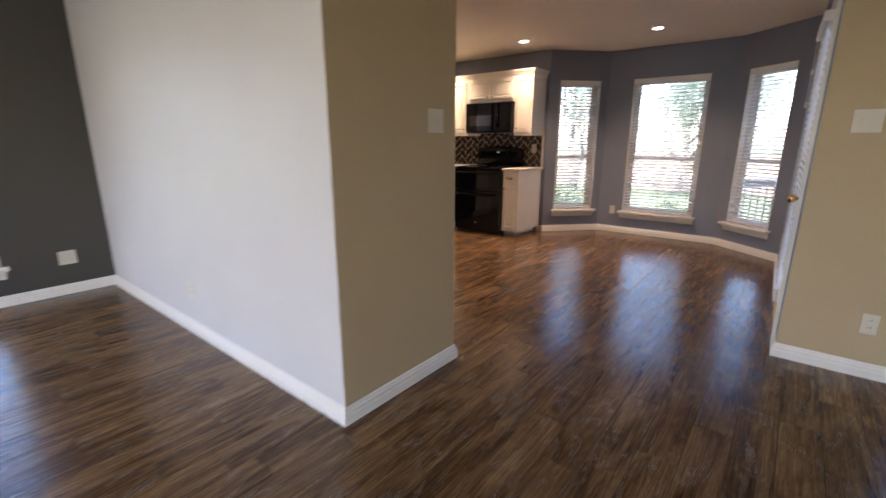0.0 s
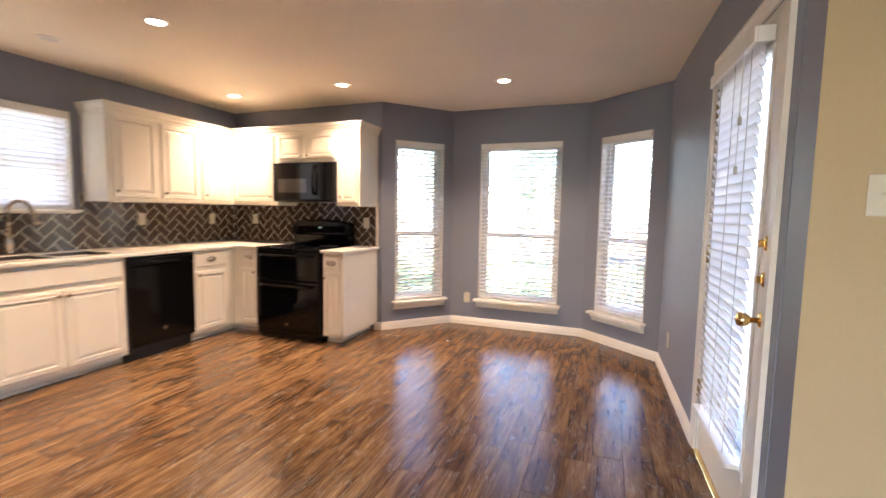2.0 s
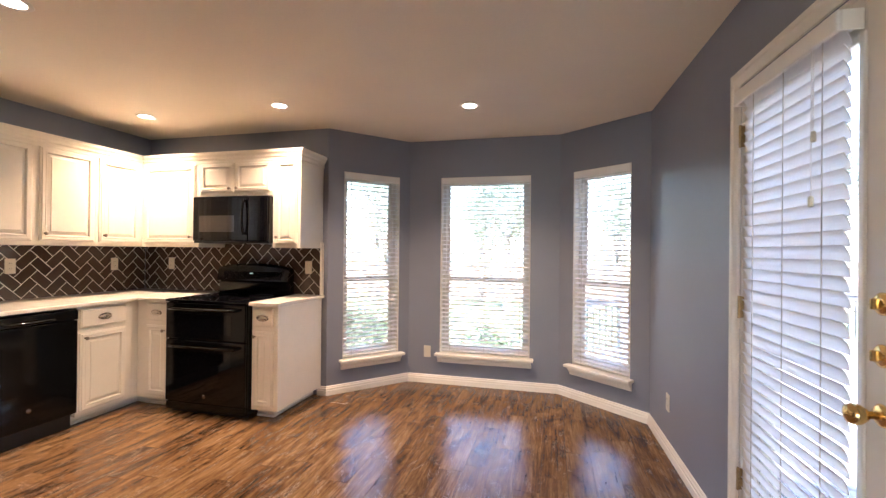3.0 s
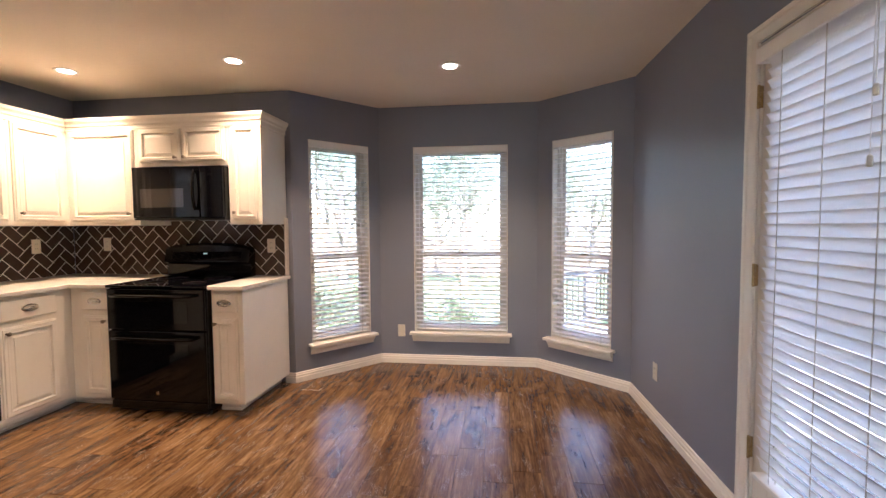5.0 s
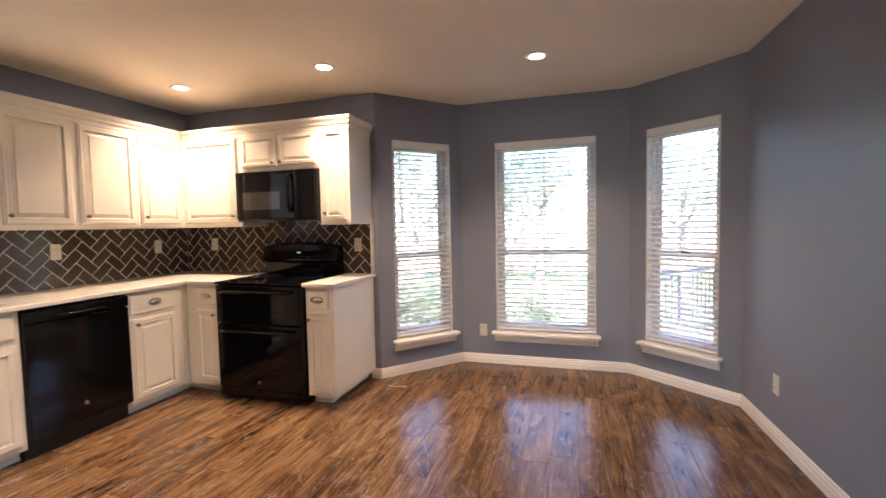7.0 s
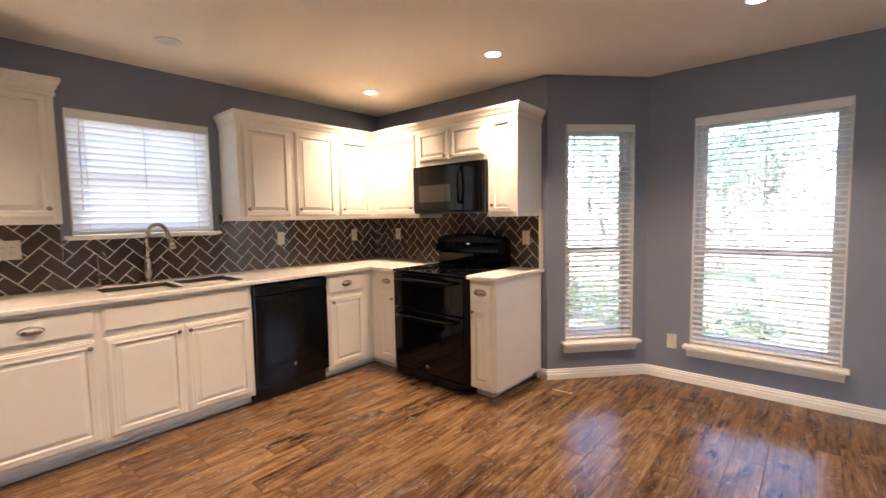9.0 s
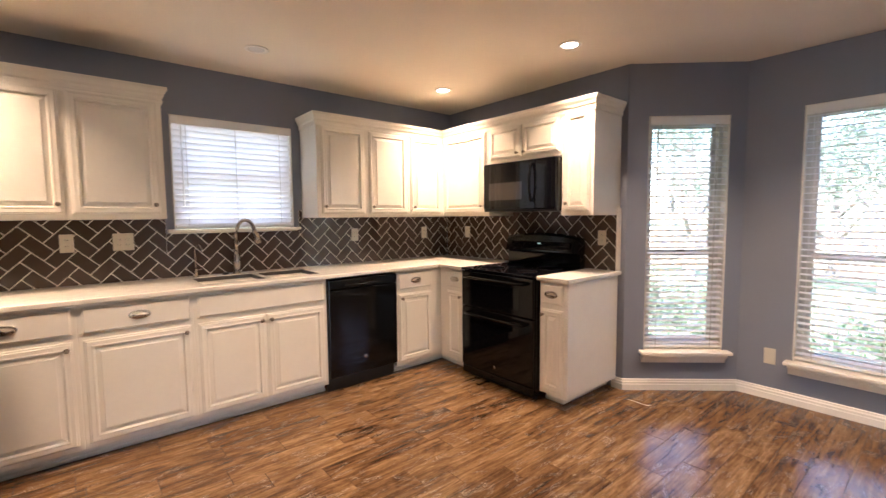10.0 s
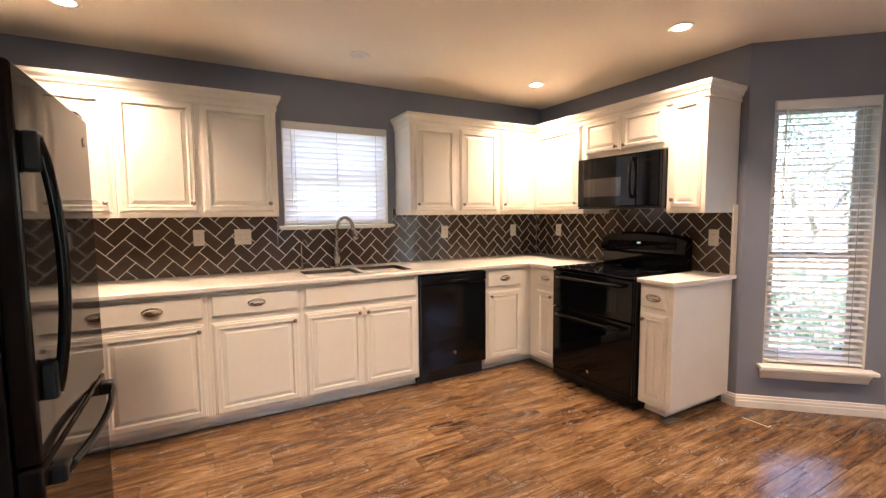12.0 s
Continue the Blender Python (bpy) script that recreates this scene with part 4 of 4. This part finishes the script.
# ---- plates ----
def wall_plate(m, kind, label, gang=1):
    """m: pose on the wall; local x along it, -y into the room."""
    w, h = (0.070, 0.115) if gang == 1 else (0.116, 0.115)
    p = thing("outlet" if kind != "switch" else "light_switch", label, "outlet" if kind != "switch" else "light switch", m, group="ivory wall plates")
    part("plate", box((-w / 2, -0.006, -h / 2), (w / 2, -0.0004, h / 2), 0.003, seg=2), IVORY, p)
    for g in range(gang):
        cx = (g - (gang - 1) / 2) * 0.046
        if kind == "outlet":
            for cz in (-0.020, 0.020):
                o = part("socket", box((cx - 0.016, -0.0075, cz - 0.0135), (cx + 0.016, -0.0055, cz + 0.0135), 0.003), IVORY, p)
                for dx in (-0.006, 0.006):
                    part("slot", box((cx + dx - 0.0012, -0.0080, cz - 0.002), (cx + dx + 0.0012, -0.0074, cz + 0.007)), SLOT, o)
        elif kind == "decora":
            o = part("socket", box((cx - 0.0165, -0.0075, -0.033), (cx + 0.0165, -0.0055, 0.033), 0.001), IVORY, p)
            for cz in (-0.020, 0.016):
                for dx in (-0.006, 0.006):
                    part("slot", box((cx + dx - 0.0012, -0.0080, cz - 0.002), (cx + dx + 0.0012, -0.0074, cz + 0.006)), SLOT, o)
        elif kind == "switch":
            o = part("surround", box((cx - 0.006, -0.0070, -0.013), (cx + 0.006, -0.0055, 0.013), 0.0005), IVORY, p)
            part("toggle", box((cx - 0.0042, -0.017, 0.000), (cx + 0.0042, -0.0068, 0.009), 0.002), IVORY, o)
        for cz in ((0.0,) if kind == "outlet" else (-0.048, 0.048) if kind == "decora" else (-0.030, 0.030)):
            part("screw", lathe([(0.0028, 0.0058), (0.0028, 0.0068)], 8, "y", (cx, 0, cz)), IVORY, p)
    return p


T = 0.0085   # face of the backsplash tile
on_west = lambda y, z, off=T: pose(off, y, z, 0, 0, 90)
on_north = lambda x, z, off=T: pose(x, -off, z)
wall_plate(on_west(-3.161, 1.186), "outlet", "ivory outlet on the herringbone backsplash")
wall_plate(on_west(-2.872, 1.184), "decora", "ivory double plate on the herringbone backsplash", 2)
wall_plate(on_west(-1.138, 1.174), "outlet", "ivory outlet on the herringbone backsplash")
wall_plate(on_west(-0.330, 1.170), "outlet", "ivory outlet on the backsplash near the corner")
wall_plate(on_north(0.335, 1.174), "outlet", "ivory outlet on the backsplash near the corner")
wall_plate(on_north(1.850, 1.161), "outlet", "ivory outlet on the backsplash beside the range")
wall_plate(pose(2.781, B1[1] + 0.001, 0.313), "blank", "blank ivory plate on the blue-grey bay wall")
wall_plate(frame_on(R, (EAST, SOUTH_K), 0.490) @ pose(0, 0, 0.334), "outlet", "ivory outlet on the blue-grey wall by the patio door")
wall_plate(pose(4.983, SOUTH_K, 1.361), "switch", "ivory double light switch on the tan wall", 2)
wall_plate(pose(5.173, SOUTH_K, 0.305), "outlet", "ivory outlet low on the tan wall")
wall_plate(pose(BLK_E, -3.924, 1.356, 0, 0, 90), "switch", "ivory double light switch on the tan wall end", 2)
wall_plate(pose(0.084, -4.872, 0.309, 0, 0, 90), "outlet", "ivory double outlet on the dark olive wall", 2)
wall_plate(pose(1.754, LIV, 0.311), "outlet", "white outlet on the pale grey wall")

# ---- recessed lights ----
# the can at (1.620, -3.620) is out of view, added to fill the base cabinets
for i, (x, y) in enumerate(((0.666, -0.603), (1.945, -0.606), (3.372, -0.296), (1.600, -2.100), (0.663, -3.693), (1.620, -3.620), (0.626, -2.145))):
    lit = i < 6
    c = thing("recessed_light", "round white recessed ceiling light, lit" if lit else "round white recessed ceiling light, unlit", "ceiling light", pose(x, y, H), group="recessed ceiling lights")
    part("trim_ring", lathe([(0.072, -0.0005), (0.074, -0.003), (0.070, -0.006), (0.050, -0.005), (0.048, -0.0005)], 32), TRIM, c, smooth=True)
    part("lens", lathe([(0.048, -0.001), (0.048, -0.0035), (0.03, -0.0045)], 28), LENS if lit else OFFLENS, c)
    if lit:
        lamp = new("can_lamp", bpy.data.lights.new("can_lamp", "AREA"))
        lamp.data.shape, lamp.data.size, lamp.data.energy, lamp.data.color, lamp.data.spread = "DISK", 0.096, CAN_WATTS, CAN_COLOR, radians(112)
        lamp.matrix_world = pose(x, y, H - 0.008)

# chipped tile edge by the bay
chip = thing("floor_chip", "pale chipped corner of a floor tile near the bay wall", "floor mark", pose(2.13, -0.105, 0.0004))
part("chip_line", box((0, -0.0015, 0), (0.15, 0.0015, 0.0010)), GROUT, chip)
part("chip_line", box((0.147, 0.002, 0), (0.150, 0.035, 0.0010)), GROUT, chip)

# ---- outside ----
bm = bmesh.new()
bmesh.ops.create_grid(bm, x_segments=60, y_segments=60, size=200)
for v in bm.verts:
    d = max(0.0, v.co.y - 6)
    v.co.z = -0.75 - 0.02 * min(d, 60) + 0.12 * noise.noise(v.co * 0.05)
    if abs(v.co.x) < 15 and abs(v.co.y) < 12:
        v.co.z = min(v.co.z, -0.7)
tagged(part("ground", bm, GRASS), "mown green lawn sloping away", "ground", kind="structure")
dk = thing("deck", "weathered grey wooden deck outside the patio door", "deck", kind="structure")
def deck_edge(y):
    pts = [(-3.0, 4.90), (0.30, 4.90), (0.85, 4.38), (2.10, 3.92), (2.90, 4.97), (4.75, 6.60), (9.0, 6.60)]
    for (ya, xa), (yb, xb) in zip(pts, pts[1:]):
        if ya <= y <= yb:
            return xa + (xb - xa) * (y - ya) / (yb - ya)


y = -2.39
while y < 4.70:
    x0 = max(deck_edge(y), deck_edge(y + 0.135))
    part("deck_board", box((x0, y, -0.18), (9.0, y + 0.135, -0.15), 0.004), DECKM, dk)
    y += 0.142


def railing(p0, p1, label, zt=0.68):
    d = Vector((p1[0] - p0[0], p1[1] - p0[1], 0))
    L = d.length
    rl = thing("railing", label, "railing", frame_on(p0, p1, 0))
    part("top_rail", box((0, -0.055, zt), (L, 0.055, zt + 0.035), 0.005), RAILM, rl)
    part("upper_rail", box((0.05, -0.018, zt - 0.08), (L, 0.018, zt - 0.001), 0.003), RAILM, rl)
    part("lower_rail", box((0.05, -0.018, -0.07), (L, 0.018, 0.0), 0.003), RAILM, rl)
    n = int(L / 0.10)
    for i in range(1, n):
        part("baluster", box((i * L / n - 0.008, -0.008, 0.0), (i * L / n + 0.008, 0.008, zt - 0.08)), IRON, rl)
    return rl


railing((4.97, 2.90), (6.60, 4.75), "grey deck railing with dark iron balusters")
railing((6.60, 4.75), (9.0, 4.75), "grey deck railing on the far side of the deck")
railing((3.95, 2.14), (4.97, 2.90), "grey deck railing near the bay window")
for x, yy in ((4.97, 2.90), (6.60, 4.75), (9.0, 4.75), (3.95, 2.14)):
    ps = thing("railing_post", "square grey deck railing post", "post", pose(x, yy, 0), group="deck railing posts")
    part("post", box((-0.055, -0.055, -0.15), (0.055, 0.055, 0.679), 0.005), RAILM, ps)


def leaf_cloud(n, centre, radii, size, mat_, seed, clumps=14):
    rng = random.Random(seed)
    verts, faces = [], []
    cs = []
    for _ in range(clumps):
        v = Vector((rng.gauss(0, 1), rng.gauss(0, 1), rng.gauss(0, 1))).normalized() * rng.uniform(0.35, 0.95)
        cs.append((Vector((v.x * radii[0], v.y * radii[1], v.z * radii[2])), rng.uniform(0.28, 0.5)))
    for _ in range(n):
        c, r = rng.choice(cs)
        v = Vector((rng.gauss(0, 0.6), rng.gauss(0, 0.6), rng.gauss(0, 0.5)))
        p = Vector(centre) + c + Vector((v.x * radii[0], v.y * radii[1], v.z * radii[2])) * r
        a = Vector((rng.gauss(0, 1), rng.gauss(0, 1), rng.gauss(0, 1))).normalized() * size * rng.uniform(0.6, 1.3)
        b = a.cross(Vector((rng.gauss(0, 1), rng.gauss(0, 1), rng.gauss(0, 1)))).normalized() * size * 0.45
        k = len(verts)
        verts += [p - a, p + b, p + a, p - b]
        faces.append((k, k + 1, k + 2, k + 3))
    me = bpy.data.meshes.new("crown")
    me.from_pydata(verts, [], faces)
    me.materials.append(mat_)
    return me


def tree(h, spread, seed, label):
    rng = random.Random(seed)
    t = thing("tree", label, "tree")
    bm = bmesh.new()
    pts = [(0.12 * noise.noise(Vector((seed, i, 0))) * i, 0.12 * noise.noise(Vector((i, seed, 3))) * i, -0.3 + h * 0.75 * i / 6) for i in range(7)]
    tube(pts, [h * 0.028 * (1 - 0.13 * i) for i in range(7)], 9, bm)
    for k in range(7):
        s = Vector(pts[2 + k % 4])
        a = k * 2.4 + rng.uniform(0, 0.6)
        e = s + Vector((math.cos(a) * spread * 0.62, math.sin(a) * spread * 0.62, h * rng.uniform(0.18, 0.38)))
        mid = (s + e) / 2 + Vector((0, 0, -0.06 * h))
        tube([s, mid, e], [h * 0.012, h * 0.008, h * 0.003], 7, bm)
    part("trunk", bm, BARK, t)
    part("crown", leaf_cloud(9000, (0, 0, h * 0.68), (spread, spread, h * 0.34), 0.065, LEAF, seed, 26), None, t)
    return t


LT = "leafy green garden tree with a tapered trunk beyond the bay windows"
ta, tb = tree(7.5, 2.7, 3, LT), tree(9.0, 3.2, 8, LT)
spots = ((2.4, 13.0, 0.8), (-2.2, 12.5, 0.8), (7.2, 13.5, 0.75), (-6.5, 11.5, 0.6), (11, 12, 0.62), (0.8, 17, 0.66), (-9, 15, 0.8), (14, 15, 0.8), (-3.8, 19, 0.8), (7.5, 21, 0.85), (-14, 9, 0.8), (19, 12, 0.9), (-20, 22, 1.1), (1.5, 30, 1.1), (15, 27, 1.1), (-10, 30, 1.2), (26, 24, 1.2), (-28, 14, 1.1))
for k, (x, yy, s) in enumerate(spots):
    src = (ta, tb)[k % 2]
    mm = pose(x, yy, -0.9, 0, 0, k * 67) @ Matrix.Scale(s, 4)
    if k < 2:
        src.matrix_world = mm
    else:
        c = copy_thing(src, pose(x, yy, -0.9, 0, 0, k * 67))
        c.scale = (s, s, s)
for k, (x, yy, s) in enumerate(((1.09, 3.75, 0.80), (-0.4, 3.1, 0.7), (2.9, 3.6, 0.6), (-1.6, 4.4, 1.0), (6.5, 5.2, 0.8))):
    b = thing("bush", "bright leafy garden bush outside the bay", "bush", pose(x, yy, -0.72))
    part("stems", tube([(0, 0, -0.1), (0.02, 0.01, s * 0.5), (0.1, 0.05, s)], [0.03, 0.02, 0.01], 6), BARK, b)
    part("foliage", leaf_cloud(1500, (0, 0, s * 0.75), (s * 0.85, s * 0.85, s * 0.7), 0.045, LEAF2, 40 + k, 16), None, b)
# low hedge standing in for the shaded background, dark by leaf colour alone
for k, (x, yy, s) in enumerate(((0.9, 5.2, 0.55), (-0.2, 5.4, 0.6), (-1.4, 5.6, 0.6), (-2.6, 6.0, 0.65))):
    b = thing("hedge", "low hedge, shade painted into its dark leaves, behind the bright bush", "hedge", pose(x, yy, -0.75))
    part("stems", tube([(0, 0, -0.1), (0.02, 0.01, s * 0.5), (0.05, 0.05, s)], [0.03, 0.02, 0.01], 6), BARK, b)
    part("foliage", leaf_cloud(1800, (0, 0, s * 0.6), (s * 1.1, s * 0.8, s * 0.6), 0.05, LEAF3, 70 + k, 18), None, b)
fn = thing("fence", "weathered grey wooden privacy fence beyond the lawn", "fence", pose(-16, 17, -1.0))
part("fence_rail", box((0, 0.02, 0.3), (36, 0.06, 0.39)), FENCE, fn)
part("fence_rail", box((0, 0.02, 1.35), (36, 0.06, 1.44)), FENCE, fn)
pk = mesh("picket", box((0, -0.01, 0), (0.138, 0.01, 1.75)), FENCE)
for i in range(250):
    p = part("picket", pk, None, fn)
    p.location = (i * 0.144, 0, 0.02 * noise.noise(Vector((i * 0.7, 0, 0))))

# ---- backsplash: herringbone tiles, each a part ----
def clip(poly, axis, val, keep_less):
    out = []
    for i, p in enumerate(poly):
        q = poly[(i + 1) % len(poly)]
        a, b = (p[axis] <= val) == keep_less or p[axis] == val, (q[axis] <= val) == keep_less or q[axis] == val
        if a:
            out.append(p)
        if a != b:
            k = (val - p[axis]) / (q[axis] - p[axis])
            out.append(tuple(u + k * (v - u) for u, v in zip(p, q)))
    return out


def prism(poly, t, cx, cz):
    bm = bmesh.new()
    area = sum(p[0] * q[1] - q[0] * p[1] for p, q in zip(poly, poly[1:] + poly[:1])) / 2
    if abs(area) < 6e-5:
        return None
    mx, mz = sum(p[0] for p in poly) / len(poly), sum(p[1] for p in poly) / len(poly)
    back = [bm.verts.new((p[0] - cx, 0, p[1] - cz)) for p in poly]
    mid = [bm.verts.new((p[0] - cx, -t + 0.0012, p[1] - cz)) for p in poly]
    front = []
    for p in poly:
        d = Vector((mx - p[0], mz - p[1]))
        k = min(0.0018, d.length * 0.3)
        d = d.normalized() * k
        front.append(bm.verts.new((p[0] + d.x - cx, -t, p[1] + d.y - cz)))
    n = len(poly)
    for a, b in ((back, mid), (mid, front)):
        for k in range(n):
            bm.faces.new((a[k], a[(k + 1) % n], b[(k + 1) % n], b[k]))
    bm.faces.new(front)
    return bm


def herringbone(name, m, regions, origin, label, gap_rect=None):
    """Tiles of 152 x 76 mm laid at 45 degrees in the plane y = 0 of m. regions: (x0, x1, z0, z1)."""
    ob = thing(name, label, "backsplash", m)
    for x0, x1, z0, z1 in regions:
        part("grout_bed", box((x0, -0.0055, z0), (x1, -0.0003, z1)), GROUT, ob)
    a, gap, r2 = 0.0763, 0.0027, math.sqrt(0.5)
    shared = {}
    X0, X1 = min(r[0] for r in regions), max(r[1] for r in regions)
    Z0_, Z1_ = min(r[2] for r in regions), max(r[3] for r in regions)
    for i in range(-90, 91):
        for j in range(-90, 91):
            s = (i - j) % 4
            if s not in (0, 3):
                continue
            u0, v0, u1, v1 = (i, j, i + 2, j + 1) if s == 0 else (i, j, i + 1, j + 2)
            cu, cv = (u0 + u1) / 2 * a, (v0 + v1) / 2 * a
            cx, cz = (cu - cv) * r2 + origin[0], (cu + cv) * r2 + origin[1]
            if not (X0 - 0.1 < cx < X1 + 0.1 and Z0_ - 0.1 < cz < Z1_ + 0.1):
                continue
            poly = [((u - v) * r2 + origin[0], (u + v) * r2 + origin[1]) for u, v in
                    ((u0 * a + gap, v0 * a + gap), (u1 * a - gap, v0 * a + gap), (u1 * a - gap, v1 * a - gap), (u0 * a + gap, v1 * a - gap))]
            hit = gap_rect and any(gap_rect[0] - 0.09 < p[0] < gap_rect[1] + 0.09 and p[1] > gap_rect[2] for p in poly) or gap_rect and max(p[1] for p in poly) > Z1_ - 0.07
            for x0, x1, z0, z1 in (regions if hit or not gap_rect else [(X0, X1, Z0_, 1.334)]):
                q = poly
                for ax, val, less in ((0, x0 + 0.001, False), (0, x1 - 0.001, True), (1, z0 + 0.001, False), (1, z1 - 0.001, True)):
                    q = clip(q, ax, val, less) if q else q
                if not q or len(q) < 3:
                    continue
                whole = len(q) == 4 and all(abs(p[0] - w[0]) + abs(p[1] - w[1]) < 1e-6 for p, w in zip(q, poly))
                if whole and s in shared:
                    t = part("tile", shared[s], None, ob)
                else:
                    bm = prism(q, 0.0078, cx, cz)
                    if bm is None:
                        continue
                    t = part("tile", mesh("tile", bm, TILE), None, ob)
                    if whole:
                        shared[s] = t.data
                t.location = (cx, 0, cz)
    return ob


herringbone("backsplash", pose(0, 0, 0, 0, 0, 90), [(-4.44, -2.625, 0.915, 1.334), (-2.625, -1.66, 0.915, 1.232), (-1.66, -0.0087, 0.915, 1.334), (-2.655, -2.625, 1.334, 1.40), (-1.66, -1.632, 1.334, 1.40)], (-3.650, 0.922),
            "dark taupe glazed herringbone backsplash with pale grout, sink wall", (-2.625, -1.66, 1.232))
herringbone("backsplash", pose(0, 0, 0), [(0.0087, 1.962, 0.915, 1.375)], (0.72, 0.925), "dark taupe glazed herringbone backsplash with pale grout, behind the range")
part("edge_trim", box((1.963, -0.011, 0.915), (1.975, YN - 0.001, 1.388), 0.003), GROUT, thing("tile_edge", "pale pencil tile edge at the end of the backsplash", "tile trim"))

# ---- floor ----
fl = tagged(part("floor", cells([-0.1, 4.80, 9.1], [-9.1, -2.45, 0.80], -0.06, -0.0035, [(4.80, 9.1, -2.45, 0.80)]), SEAM), "wood-look tile plank floor with dark joints", "floor", kind="structure")
PW, PL = 0.1524, 0.610


def plank_bm(w, l, bm=None, ox=0.0, oy=0.0):
    bm = bm or bmesh.new()
    b = 0.0012
    lo = [bm.verts.new((ox + x, oy + y, -0.006)) for x, y in ((0, 0), (w, 0), (w, l), (0, l))]
    mid = [bm.verts.new((ox + x, oy + y, -b)) for x, y in ((0, 0), (w, 0), (w, l), (0, l))]
    up = [bm.verts.new((ox + x, oy + y, 0)) for x, y in ((b, b), (w - b, b), (w - b, l - b), (b, l - b))]
    for p, q in ((lo, mid), (mid, up)):
        for k in range(4):
            bm.faces.new((p[k], p[(k + 1) % 4], q[(k + 1) % 4], q[k]))
    bm.faces.new(up)
    return bm


PLANK = mesh("plank", plank_bm(PW - 0.0022, PL - 0.0022), WOODP)


def indoors(x, y):
    if y < SOUTH_K:
        return 0 < x < 9.1 and y > -9.1
    if not 0 < x < 4.86:
        return False
    if y < 0:
        return True
    return x > 2.0 and y < (x - 1.95) * 1.25 and y < 0.74 and y < 0.16 + (4.84 - x) * 0.9


rng = random.Random(5)
verts, faces = [], []
x = 3.478 - PW * 23
col = 0
while x < 9.1:
    y = -9.15 + (col * 0.2033 + rng.uniform(-0.09, 0.09)) % PL
    while y < 0.8:
        if any(indoors(px, py) for px in (x, x + PW) for py in (y, y + PL / 2, y + PL)):
            if 1.30 < x < 4.80 and y > -4.6 or 2.7 < x < 4.6 and y > -5.5:
                p = part("plank", PLANK, None, fl)
                p.location = (x, y, 0)
            else:
                k = len(verts)
                w, l, b = PW - 0.0022, PL - 0.0022, 0.0012
                verts += [(x + u, y + v, -0.006) for u, v in ((0, 0), (w, 0), (w, l), (0, l))]
                verts += [(x + u, y + v, -b) for u, v in ((0, 0), (w, 0), (w, l), (0, l))]
                verts += [(x + u, y + v, 0) for u, v in ((b, b), (w - b, b), (w - b, l - b), (b, l - b))]
                for s in (0, 4):
                    faces += [(k + s + q, k + s + (q + 1) % 4, k + s + 4 + (q + 1) % 4, k + s + 4 + q) for q in range(4)]
                faces.append((k + 8, k + 9, k + 10, k + 11))
        y += PL
    x += PW
    col += 1
me = bpy.data.meshes.new("planks")
me.from_pydata(verts, [], faces)
me.materials.append(WOODR)
tagged(part("plank_field", me, None, fl), kind="stuff")
